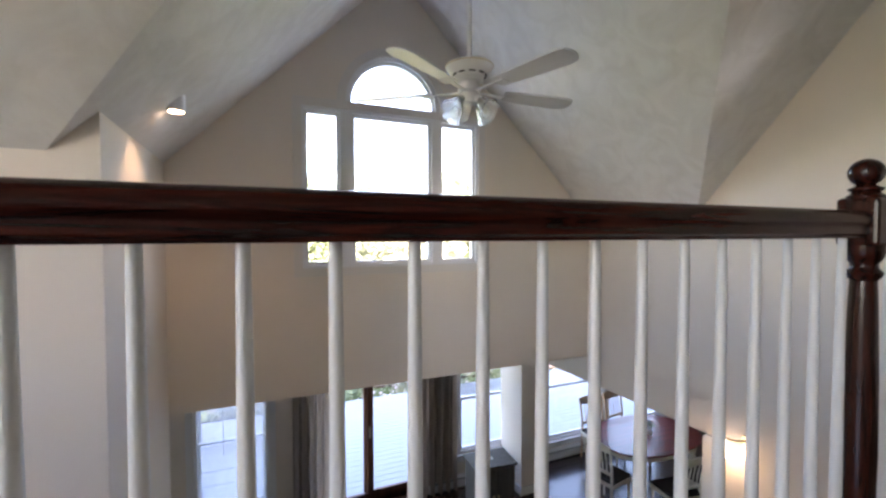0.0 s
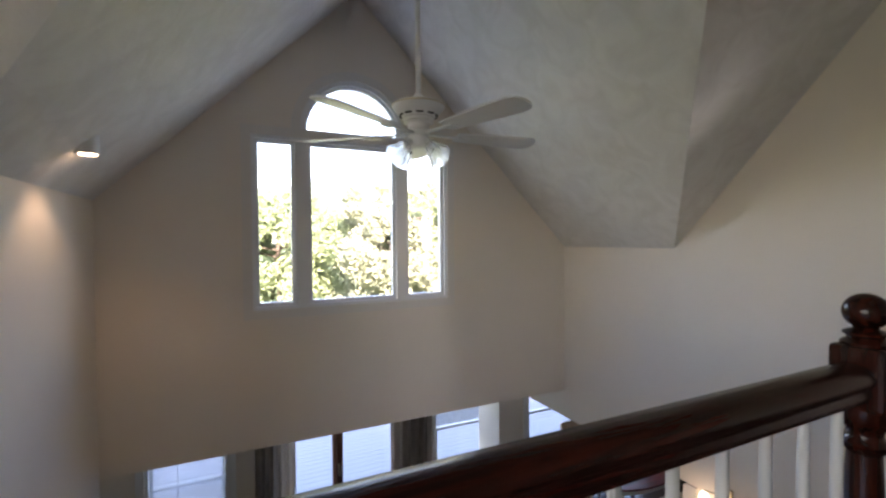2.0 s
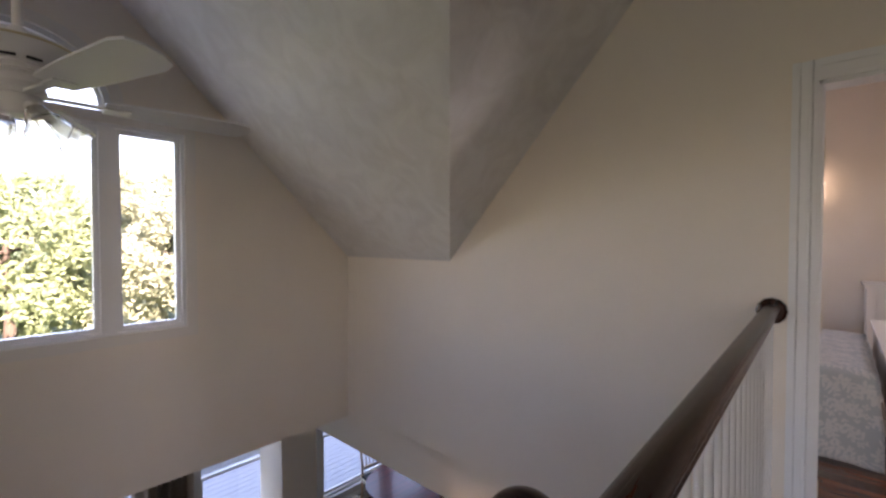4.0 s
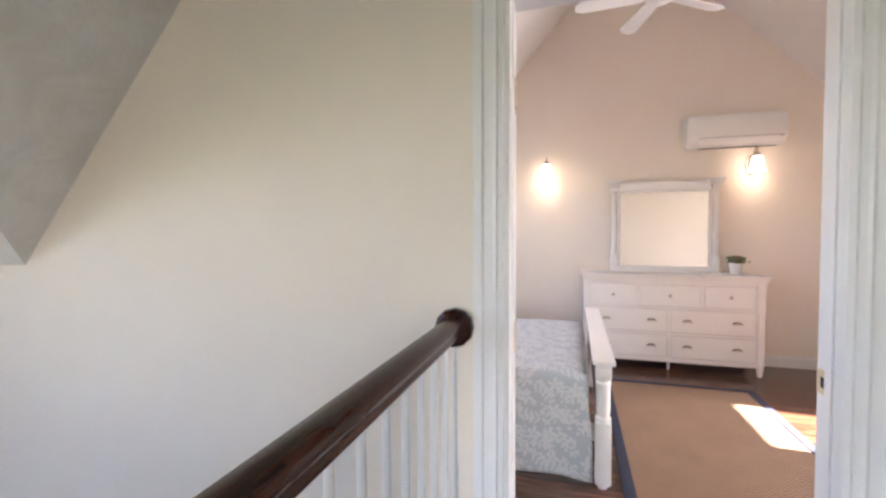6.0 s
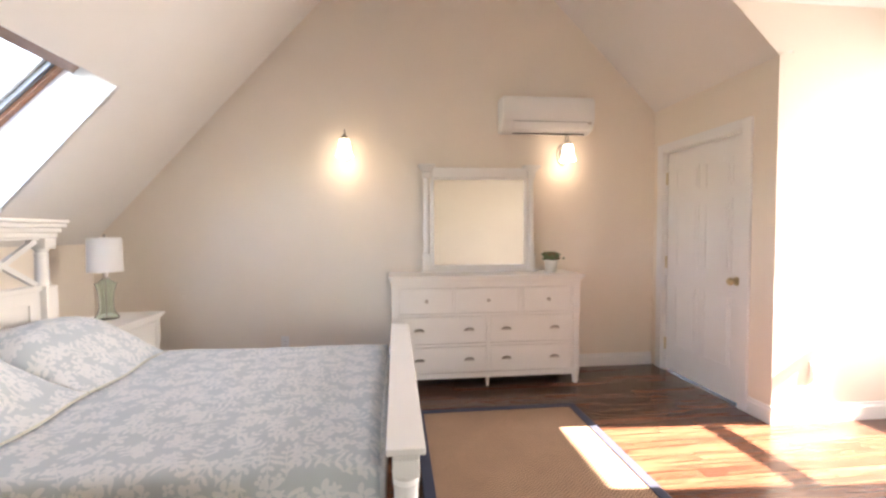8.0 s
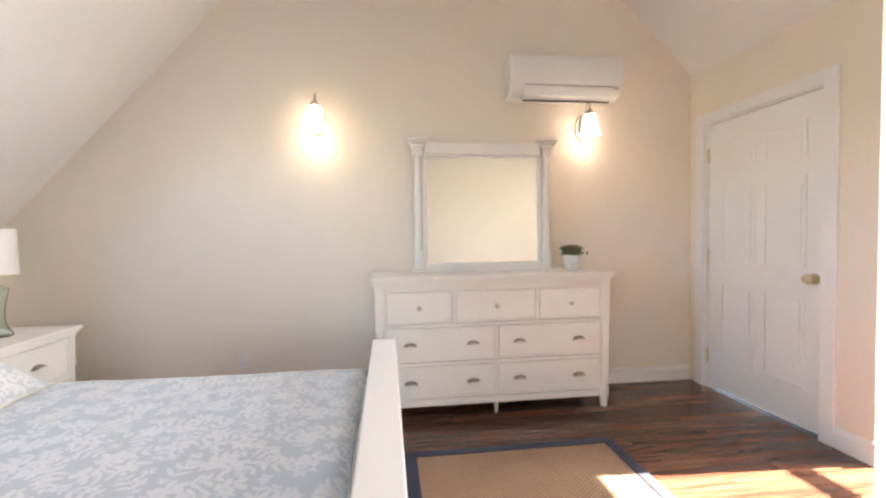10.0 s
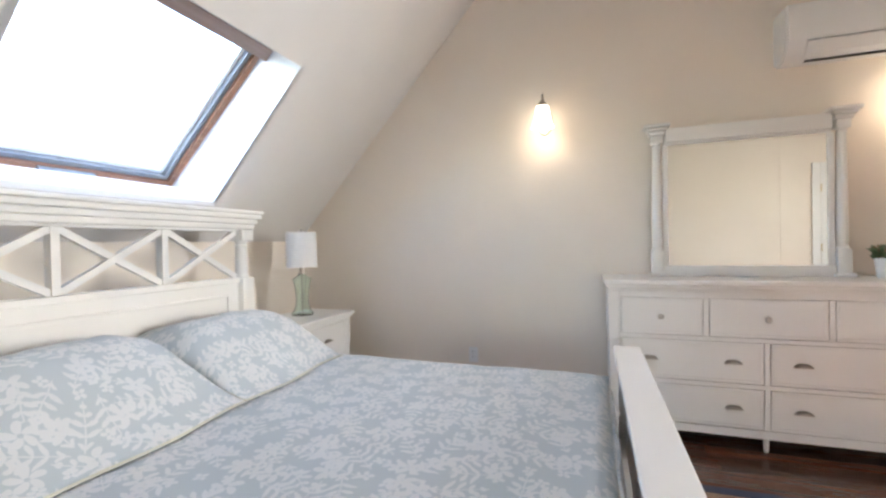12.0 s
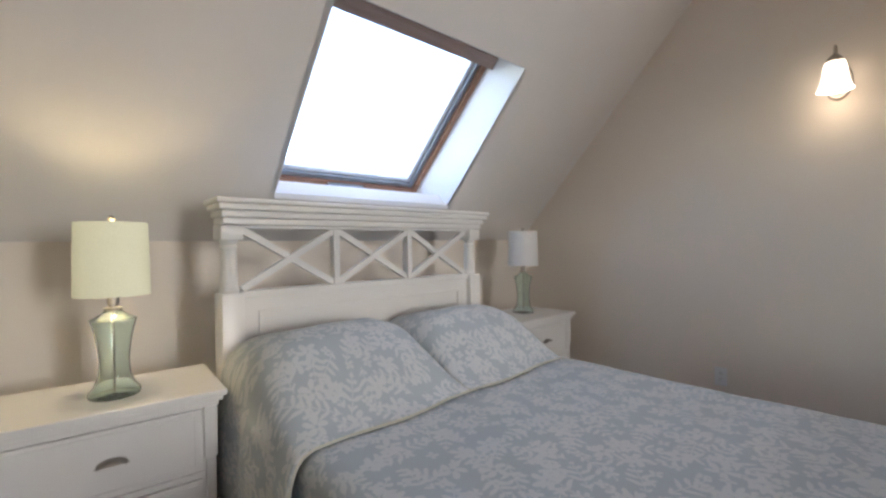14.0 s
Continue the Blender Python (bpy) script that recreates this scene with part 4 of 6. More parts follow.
part("light_hub", lathe(bmesh.new(), [(0.02, 1.8), (0.045, 1.805), (0.055, 1.83), (0.05, 1.86), (0.035, 1.88)], seg=24), M_TRIM, fan, smooth=True)
for i in range(5):
    a = radians(-74 + 72 * i)
    rot = Matrix.Rotation(a, 4, "Z") @ Matrix.Rotation(radians(-11), 4, "X")
    bm = bmesh.new()
    pts = [(0.2, -0.045), (0.36, -0.058), (0.6, -0.066), (0.645, -0.055), (0.665, -0.02), (0.665, 0.02), (0.645, 0.055), (0.6, 0.066), (0.36, 0.058), (0.2, 0.045)]
    slab(bm, [(x, y, 0) for x, y in pts], (0, 0, 0.007))
    bmesh.ops.transform(bm, matrix=Matrix.Translation((0, 0, 1.866)) @ rot, verts=bm.verts)
    blade = part("blade", bm, M_TRIM, fan)
    bm = boxes((0.045, 0.25, -0.013, 0.013, 1.862, 1.871), (0.2, 0.27, -0.03, 0.03, 1.857, 1.863), bevel=0.003)
    bmesh.ops.transform(bm, matrix=Matrix.Rotation(a, 4, "Z"), verts=bm.verts)
    part("blade_bracket", bm, M_TRIM, fan)
for i in range(10):
    a = radians(36 * i)
    bm = box(bmesh.new(), 0.086, 0.094, -0.017, 0.017, 1.9515, 1.957)
    bmesh.ops.transform(bm, matrix=Matrix.Rotation(a, 4, "Z"), verts=bm.verts)
    part("vent_slot", bm, M_BLACK, fan, "dark motor vent slot")
part("switch_housing", lathe(bmesh.new(), [(0.03, 1.86), (0.058, 1.862), (0.064, 1.875), (0.058, 1.895), (0.04, 1.9)], seg=28), M_TRIM, fan, smooth=True)
for i in range(4):
    a = radians(20 + 90 * i)
    m = Matrix.Rotation(a, 4, "Z") @ Matrix.Translation((0.075, 0, 1.81)) @ Matrix.Rotation(radians(132), 4, "Y")
    sh = part("tulip_shade", lathe(bmesh.new(), [(0.016, 0), (0.028, 0.012), (0.036, 0.04), (0.04, 0.065), (0.055, 0.095), (0.052, 0.095), (0.037, 0.065), (0.033, 0.04), (0.025, 0.014), (0.0, 0.004)], seg=30, m=m, wave=6, amp=0.1), M_FROST, fan, "ribbed clear glass shade", smooth=True)
    part("socket", lathe(bmesh.new(), [(0.012, -0.03), (0.018, -0.02), (0.018, 0.004), (0.01, 0.012)], seg=16, m=m), M_TRIM, fan, smooth=True)

# fan in the bedroom, only a blade of it shows below the ridge
bfan = thing("ceiling_fan", (7.0, 1.0, 0), "white bedroom ceiling fan hung from the ridge", "ceiling fan")
part("downrod", tube(bmesh.new(), [(0, 0, 3.05), (0, 0, 4.45)], 0.012, 12), M_TRIM, bfan, smooth=True)
part("motor", lathe(bmesh.new(), [(0.03, 2.9), (0.09, 2.93), (0.11, 2.97), (0.11, 3.03), (0.04, 3.06)], seg=30), M_TRIM, bfan, smooth=True)
for i in range(5):
    a = radians(162 + 72 * i)
    bm = bmesh.new()
    slab(bm, [(x, y, 0) for x, y in ((0.1, -0.04), (0.5, -0.06), (0.55, -0.03), (0.55, 0.03), (0.5, 0.06), (0.1, 0.04))], (0, 0, 0.008))
    bmesh.ops.transform(bm, matrix=Matrix.Translation((0, 0, 2.95)) @ Matrix.Rotation(a, 4, "Z") @ Matrix.Rotation(radians(12), 4, "X"), verts=bm.verts)
    part("blade", bm, M_TRIM, bfan)

# downlight in the left slope
dl = thing("downlight", (1.16, 4.22, z_left(1.16)), "lit white round downlight in the sloped ceiling", "downlight")
part("housing", lathe(bmesh.new(), [(0.04, -0.052), (0.047, -0.054), (0.049, -0.03), (0.047, 0.06)], seg=28), M_TRIM, dl, smooth=True)
part("lens", lathe(bmesh.new(), [(0.0, -0.0565), (0.038, -0.0565), (0.038, -0.0545)], seg=28), M_DOWNLIGHT, dl)
lamp("downlight_lamp", "SPOT", look((1.16, 4.22, z_left(1.16) - 0.08), (1.16, 4.5, -2)), 0.7, (1, 0.72, 0.45), spot=radians(110), soft=0.03)


# ---- wall sconces in the bedroom ----
def sconce(y, z, lean):
    s = thing("wall_sconce", (XF, y, z), "lit wall sconce with a frosted bell shade on a nickel bracket", "wall sconce", "bedroom wall sconces")
    m = Matrix.Rotation(radians(-90), 4, "Y")
    plate = lathe(bmesh.new(), [(0.0, 0.008), (0.034, 0.008), (0.04, 0.012), (0.047, 0.022), (0.054, 0.022), (0.059, 0.012), (0.06, 0.0)], seg=36)
    bmesh.ops.transform(plate, matrix=m, verts=plate.verts)
    bmesh.ops.scale(plate, vec=(1, 1, 1.72), verts=plate.verts)
    part("backplate", plate, M_NICKEL, s, "oval nickel backplate with a raised rim", smooth=True)
    part("arm", tube(bmesh.new(), [(-0.01, 0, -0.02), (-0.05, 0, -0.025), (-0.068, 0, 0.01), (-0.066, 0, 0.09), (-0.075, 0, 0.135), (-0.1, 0, 0.16), (-0.125, 0, 0.158), (-0.14, 0, 0.14), (-0.14, 0, 0.11)], 0.0055, 10), M_NICKEL, s, smooth=True)
    part("cap", lathe(bmesh.new(), [(0.042, 0.066), (0.041, 0.074), (0.026, 0.094), (0.012, 0.106), (0.006, 0.112), (0.005, 0.14)], at=(-0.14, 0, 0), seg=24), M_NICKEL, s, smooth=True)
    part("shade", lathe(bmesh.new(), [(0.042, 0.067), (0.048, 0.045), (0.052, 0.01), (0.058, -0.03), (0.068, -0.06), (0.078, -0.078), (0.075, -0.079), (0.064, -0.058), (0.05, 0.0), (0.04, 0.058)], at=(-0.14, 0, 0), seg=32), M_BULB, s, "glowing frosted bell shade", smooth=True)
    lamp("sconce_lamp", "POINT", Matrix.Translation((XF - 0.14, y, z - 0.09)), 0.028, (1, 0.72, 0.44), soft=0.025)
    return s


sconce(1.853, 2.055, 0)
sconce(-0.165, 2.04, 0)

# ---- air conditioner ----
ac = thing("air_conditioner", (XF, 0.03, 2.222), "white wall-mounted split air conditioner over the dresser", "air conditioner")
prof = [(0, 0.0), (-0.11, 0.0), (-0.155, 0.03), (-0.19, 0.085), (-0.195, 0.11), (-0.195, 0.27), (-0.175, 0.305), (-0.03, 0.315), (0, 0.31)]
bm = prism(bmesh.new(), prof, "y", -0.43, 0.43)
bmesh.ops.bevel(bm, geom=[e_ for e_ in bm.edges if abs(e_.verts[0].co.y - e_.verts[1].co.y) < 1e-6 and min(v.co.x for v in e_.verts) < -0.02], offset=0.012, segments=3, affect="EDGES")
part("body", bm, M_PLASTIC, ac, smooth=True)
part("louver", prism(bmesh.new(), [(-0.115, -0.006), (-0.16, 0.022), (-0.193, 0.078), (-0.198, 0.074), (-0.164, 0.016), (-0.118, -0.010)], "y", -0.36, 0.33), M_PLASTIC, ac)
part("slot", boxes((-0.132, -0.108, -0.35, 0.32, -0.016, -0.0105)), M_BLACK, ac, "dark air slot")
# the seam's shadow line is a thin grey strip set on the body
part("seam", boxes((-0.1975, -0.194, -0.36, 0.33, 0.0795, 0.0825)), M_GREYMETAL, ac, "fine grey strip for the seam's shadow")
part("display", boxes((-0.188, -0.180, -0.40, -0.36, 0.066, 0.084)), M_NICKEL, ac, "small grey display")

# ---- closet door ----
cd = thing("closet_door", (7.775, YC - 0.03, 0), "closed white six-panel closet door with brass knob", "door")
W, H = 0.91, 2.03
bm = boxes((0, W, -0.035, 0.0, 0.012, H))


def panels(bm, y, s):
    for x0, x1 in ((0.12, 0.42), (0.49, 0.79)):
        for z0, z1 in ((0.25, 0.83), (0.98, 1.56), (1.66, 1.88)):
            for a, b in ((0.0, 0.018),):
                for q in ((x0, x1, z0, z0 + b), (x0, x1, z1 - b, z1), (x0, x0 + b, z0 + b, z1 - b), (x1 - b, x1, z0 + b, z1 - b)):
                    prism(bm, [(q[0], q[2]), (q[1], q[2]), (q[1], q[3]), (q[0], q[3])], "y", y, y + s * 0.005)
            box(bm, x0 + 0.035, x1 - 0.035, min(y, y + s * 0.006), max(y, y + s * 0.006), z0 + 0.035, z1 - 0.035)


panels(bm, 0.0, 1)
part("slab", bm, M_TRIM, cd)
m = Matrix.Translation((0.065, 0.0, 0.93)) @ Matrix.Rotation(radians(-90), 4, "X")
part("knob", lathe(bmesh.new(), [(0.032, 0.0), (0.032, 0.006), (0.012, 0.012), (0.011, 0.03), (0.026, 0.042), (0.03, 0.055), (0.024, 0.067), (0.0, 0.07)], seg=24, m=m), M_BRASS, cd, "round brass knob", smooth=True)
for z in (0.25, 1.02, 1.8):
    part("hinge", tube(bmesh.new(), [(W + 0.003, 0.01, z - 0.055), (W + 0.003, 0.01, z + 0.055)], 0.009, 10), M_BRASS, cd)
structure("trim_closet_door", boxes((7.68, 7.765, YC, YC + 0.018, 0, 2.12), (8.70, 8.785, YC, YC + 0.018, 0, 2.12), (7.765, 8.70, YC, YC + 0.0175, 2.045, 2.12), (7.7645, 7.773, YC - 0.09, YC + 0.001, 0, 2.045), (8.69, 8.7005, YC - 0.09, YC + 0.001, 0, 2.045), (7.77, 8.69, YC - 0.09, YC + 0.001, 2.034, 2.046), bevel=0.003), M_TRIM, "white closet door casing")

# second closet door, on the doorway wall, seen in the mirror
wd = thing("closet_door", (XB + 0.004, -1.18, 0), "closed white panel door seen in the dresser mirror", "door")
bm = boxes((0.0, 0.012, -0.72, -0.004, 0.012, 2.03))
for y0, y1 in ((-0.62, -0.4), (-0.32, -0.1)):
    for z0, z1 in ((0.25, 0.78), (0.92, 1.86)):
        box(bm, 0.012, 0.017, y0, y1, z0, z1, 0.004)
part("slab", bm, M_TRIM, wd)
for z in (0.25, 1.05, 1.8):
    part("hinge", tube(bmesh.new(), [(0.016, -0.002, z - 0.05), (0.016, -0.002, z + 0.05)], 0.009, 10), M_BRASS, wd)
structure("trim_closet_west", boxes((XB + 0.004, XB + 0.02, -1.176, -1.09, 0, 2.12), (XB + 0.004, XB + 0.0195, -1.99, -1.178, 2.035, 2.12), (XB + 0.004, XB + 0.02, -1.99, -1.904, 0, 2.034), bevel=0.003), M_TRIM, "white closet door casing")

# ---- bedroom door, folded back ----
bd = thing("bedroom_door", (XB + 0.022, DY1 - 0.006, 0), "open white six-panel bedroom door folded back on its hinges", "door", rz=-4)
bm = boxes((0.012, 0.048, 0.0, 0.74, 0.012, 2.03))
for y0, y1 in ((0.1, 0.34), (0.4, 0.64)):
    for z0, z1 in ((0.25, 0.83), (0.98, 1.56), (1.66, 1.88)):
        box(bm, 0.048, 0.053, y0 + 0.03, y1 - 0.03, z0 + 0.03, z1 - 0.03)
        for q in ((y0, y1, z0, z0 + 0.015), (y0, y1, z1 - 0.015, z1), (y0, y0 + 0.015, z0 + 0.015, z1 - 0.015), (y1 - 0.015, y1, z0 + 0.015, z1 - 0.015)):
            box(bm, 0.048, 0.052, *q)
part("slab", bm, M_TRIM, bd)
for z in (0.25, 1.02, 1.79):
    hg = part("hinge", boxes((0.014, 0.046, -0.0035, -0.0005, z - 0.045, z + 0.045)), M_BRASS, bd, "aged brass hinge leaf")
    part("knuckle", tube(bmesh.new(), [(0.006, -0.004, z - 0.045), (0.006, -0.004, z + 0.045)], 0.006, 10), M_BRASS, hg, smooth=True)
    part("screw", boxes((0.022, 0.027, -0.0045, -0.003, z + 0.025, z + 0.03), (0.034, 0.039, -0.0045, -0.003, z - 0.002, z + 0.003), (0.022, 0.027, -0.0045, -0.003, z - 0.03, z - 0.025)), M_NICKEL, hg)
m = Matrix.Translation((0.048, 0.68, 0.95)) @ Matrix.Rotation(radians(90), 4, "Y")
part("knob", lathe(bmesh.new(), [(0.032, 0.0), (0.032, 0.006), (0.012, 0.012), (0.011, 0.03), (0.026, 0.042), (0.03, 0.055), (0.024, 0.067), (0.0, 0.07)], seg=24, m=m), M_BRASS, bd, smooth=True)
for z in (1.02, 1.79, 0.25):
    jl = tagged(new("hinge_leaf"), "aged brass hinge leaf on the door jamb", "hinge", "jamb hinge leaves")
    jl.matrix_basis = pose(XB - 0.02, DY1 - 0.018, z)
    part("leaf", boxes((-0.018, 0.02, -0.004, 0.002, -0.045, 0.045), bevel=0.001), M_BRASS, jl)
st = tagged(new("strike_plate"), "brass strike plate on the door jamb", "strike plate")
st.matrix_basis = pose(XB - 0.03, DY0 + 0.016, 0.955)
part("plate", boxes((-0.016, 0.03, 0.0, 0.002, -0.032, 0.032), bevel=0.0006), M_BRASS, st)
part("hole", boxes((-0.008, 0.01, 0.002, 0.0026, -0.014, 0.014)), M_BLACK, st)


# ---- handles ----
def cup_pull(parent, x, y, z):
    bm = bmesh.new()
    n = 12
    rows = []
    for i in range(7):
        u = math.pi / 2 * i / 6
        rows.append([bm.verts.new((x - 0.026 * math.sin(u), y + 0.042 * math.cos(math.pi * j / n) * (1 - 0.12 * math.sin(u)), z + 0.022 * math.sin(math.pi * j / n) * math.cos(u * 0.75) - 0.004)) for j in range(n + 1)])
    for a, b in zip(rows, rows[1:]):
        for j in range(n):
            bm.faces.new((a[j], a[j + 1], b[j + 1], b[j]))
    bmesh.ops.solidify(bm, geom=bm.faces[:], thickness=0.0018)
    box(bm, x - 0.003, x - 0.0, y - 0.046, y + 0.046, z - 0.009, z - 0.004)
    return part("cup_pull", bm, M_NICKEL, parent, "satin nickel cup pull", smooth=True)


def round_knob(parent, x, y, z):
    m = Matrix.Translation((x, y, z)) @ Matrix.Rotation(radians(-90), 4, "Y")
    return part("knob", lathe(bmesh.new(), [(0.009, 0), (0.006, 0.004), (0.006, 0.014), (0.014, 0.02), (0.016, 0.026), (0.011, 0.032), (0, 0.033)], seg=18, m=m), M_NICKEL, parent, "round nickel knob", smooth=True)


# ---- dresser ----
dr = thing("dresser", (8.42, 0.65, 0), "white seven-drawer dresser standing against the bedroom wall", "dresser")
hw = 0.83
part("top", boxes((-0.055, 0.43, -hw, hw, 0.925, 0.95), (-0.04, 0.43, -hw + 0.012, hw - 0.012, 0.905, 0.924), (-0.024, 0.43, -hw + 0.028, hw - 0.028, 0.885, 0.904), bevel=0.004), M_FURN, dr)
part("case", boxes((0.012, 0.42, -0.745, 0.745, 0.115, 0.884), bevel=0.002), M_FURN, dr)
for q in ((-0.006, 0.85, 0.884), (-0.006, 0.61, 0.632), (-0.008, 0.355, 0.378), (-0.008, 0.085, 0.13)):
    part("face_rail", boxes((q[0], 0.0115, -0.7449, 0.7449, q[1], q[2]), bevel=0.002), M_FURN, dr)
for q in ((-0.013, 0.013, 0.131, 0.609), (0.275, 0.3, 0.633, 0.849), (-0.3, -0.275, 0.633, 0.849), (0.735, 0.745, 0.131, 0.849), (-0.745, -0.735, 0.131, 0.849)):
    part("face_stile", boxes((-0.004, 0.0115, *q), bevel=0.002), M_FURN, dr)


def drawer(parent, y0, y1, z0, z1, pulls):
    bm = boxes((-0.006, 0.011, y0, y1, z0, z1), bevel=0.0025)
    for q in ((y0 + 0.01, y1 - 0.01, z0 + 0.01, z0 + 0.018), (y0 + 0.01, y1 - 0.01, z1 - 0.018, z1 - 0.01), (y0 + 0.01, y0 + 0.018, z0 + 0.018, z1 - 0.018), (y1 - 0.018, y1 - 0.01, z0 + 0.018, z1 - 0.018)):
        box(bm, -0.0095, -0.006, *q)
    d = part("drawer", bm, M_FURN, parent)
    for kind, y in pulls:
        (cup_pull if kind else round_knob)(d, -0.006, y, (z0 + z1) / 2)
    return d


for z0, z1 in ((0.134, 0.351), (0.382, 0.606)):
    drawer(dr, -0.731, -0.017, z0, z1, ((1, -0.58), (1, -0.16)))
    drawer(dr, 0.017, 0.731, z0, z1, ((1, 0.58), (1, 0.16)))
drawer(dr, -0.731, -0.304, 0.636, 0.846, ((0, -0.52),))
drawer(dr, -0.271, 0.271, 0.636, 0.846, ((0, 0.0),))
drawer(dr, 0.304, 0.731, 0.636, 0.846, ((0, 0.52),))
for y in (-0.775, 0.775):
    for x in (0.02, 0.39):
        bm = boxes((x - 0.03, x + 0.03, y - 0.03, y + 0.03, 0.6, 0.884), (x - 0.024, x + 0.024, y - 0.024, y + 0.024, 0.15, 0.58), (x - 0.028, x + 0.028, y - 0.028, y + 0.028, 0.58, 0.6), bevel=0.004)
        lathe(bm, [(0.018, 0.0), (0.022, 0.01), (0.033, 0.1), (0.036, 0.13), (0.03, 0.15), (0.026, 0.16)], at=(x, y, 0), seg=16)
        part("leg", bm, M_FURN, dr)
part("centre_foot", lathe(bmesh.new(), [(0.008, 0.0), (0.012, 0.01), (0.014, 0.06), (0.018, 0.085)], at=(0.03, 0, 0), seg=14), M_FURN, dr)

# ---- mirror on the dresser ----
mi = thing("dresser_mirror", (8.74, 0.66, 0.95), "white framed dresser mirror with turned posts and a crown", "mirror")
mh = 0.49
for y in (-mh + 0.01, mh - 0.01):
    bm = lathe(bmesh.new(), [(0.03, 0.16), (0.033, 0.17), (0.025, 0.185), (0.029, 0.2), (0.028, 0.5), (0.022, 0.82), (0.027, 0.83), (0.022, 0.84), (0.029, 0.85)], at=(0, y, 0), seg=20)
    box(bm, -0.034, 0.034, y - 0.034, y + 0.034, 0.0, 0.16, 0.004)
    box(bm, -0.048, 0.04, y - 0.05, y + 0.05, 0.0, 0.022, 0.006)
    box(bm, -0.034, 0.034, y - 0.034, y + 0.034, 0.85, 0.90, 0.004)
    part("post", bm, M_FURN, mi, smooth=True)
    part("capital", boxes((-0.045, 0.035, y - 0.045, y + 0.045, 0.901, 0.925), (-0.06, 0.036, y - 0.06, y + 0.06, 0.926, 0.943), (-0.075, 0.037, y - 0.075, y + 0.075, 0.944, 0.965), bevel=0.006), M_FURN, mi)
part("crown", boxes((-0.03, 0.03, -mh + 0.06, mh - 0.06, 0.85, 0.94), (-0.02, 0.03, -mh + 0.06, mh - 0.06, 0.835, 0.849), bevel=0.005), M_FURN, mi)
part("bottom_rail", boxes((-0.026, 0.026, -mh + 0.045, mh - 0.045, 0.0, 0.065), bevel=0.005), M_FURN, mi)
for q in ((-mh + 0.045, -mh + 0.075), (mh - 0.075, mh - 0.045)):
    part("side_rail", boxes((-0.012, 0.02, *q, 0.066, 0.834), bevel=0.003), M_FURN, mi)
part("mirror_glass", boxes((0.0, 0.006, -mh + 0.07, mh - 0.07, 0.06, 0.84)), M_MIRROR, mi, "clear mirror glass")
part("backing", boxes((0.0205, 0.03, -mh + 0.05, mh - 0.05, 0.03, 0.9)), M_FURN, mi)

# ---- plant ----
pl = thing("potted_plant", (8.62, 0.03, 0.95), "small green succulent in a white pot on the dresser", "potted plant")
part("pot", lathe(bmesh.new(), [(0.0, 0.0), (0.042, 0.0), (0.046, 0.005), (0.058, 0.098), (0.06, 0.108), (0.055, 0.108), (0.052, 0.09), (0.0, 0.09)], seg=28), M_POT, pl, smooth=True)
part("soil", lathe(bmesh.new(), [(0.0, 0.091), (0.05, 0.0915), (0.05, 0.096), (0.0, 0.1)], seg=20), M_SOIL, pl)
rnd = random.Random(5)
for mat, n, nm in ((M_SUCC, 120, "leaves"), (M_SUCC2, 50, "leaf_tips")):
    bm = bmesh.new()
    for i in range(n):
        c = Vector((rnd.gauss(0, 0.033), rnd.gauss(0, 0.033), rnd.uniform(0.12, 0.175)))
        d = Vector((c.x * 9 + rnd.gauss(0, 0.4), c.y * 9 + rnd.gauss(0, 0.4), rnd.uniform(0.3, 1))).normalized()
        q = d.to_track_quat("Z", "Y").to_matrix().to_4x4()
        bmesh.ops.create_cone(bm, segments=5, radius1=0.009, radius2=0.001, depth=0.034, cap_ends=True, matrix=Matrix.Translation(c) @ q)
    part(nm, bm, mat, pl, kind="stuff")

# ---- outlets ----


def outlet(name, at, rz, label):
    o = tagged(new(name), label, "outlet")
    o.matrix_basis = pose(*at, 0, 0, rz)
    part("plate", boxes((-0.036, 0.036, -0.006, 0.0, -0.058, 0.058), bevel=0.002), M_PLASTIC, o)
    for z in (-0.02, 0.02):
        s = part("socket", boxes((-0.017, 0.017, -0.0085, -0.006, z - 0.014, z + 0.014), bevel=0.001), M_PLASTIC, o)
        part("slot", boxes((-0.008, -0.006, -0.0092, -0.0084, z - 0.003, z + 0.006), (0.006, 0.008, -0.0092, -0.0084, z - 0.003, z + 0.006)), M_BLACK, s)
    return o


outlet("wall_outlet", (XF, 2.417, 0.326), 90 + 180, "white wall outlet beside the bed")
outlet("wall_outlet", (CX, -1.41, 0.36), 90 + 180, "white wall outlet on the sunlit dormer wall")

# ---- rug ----
rg = thing("rug", (7.28, 0.69, 0), "brown jute rug with a navy cloth border under the bed foot", "rug")
part("weave", boxes((-2.1, 0.67, -0.58, 0.58, 0.0, 0.012)), M_JUTE, rg)
for q in ((0.625, 0.685, -0.6, 0.6), (-2.12, -2.06, -0.6, 0.6), (-2.06, 0.625, -0.6, -0.54), (-2.06, 0.625, 0.54, 0.6)):
    part("border", boxes((*q, 0.0, 0.016), bevel=0.003), M_NAVY, rg)

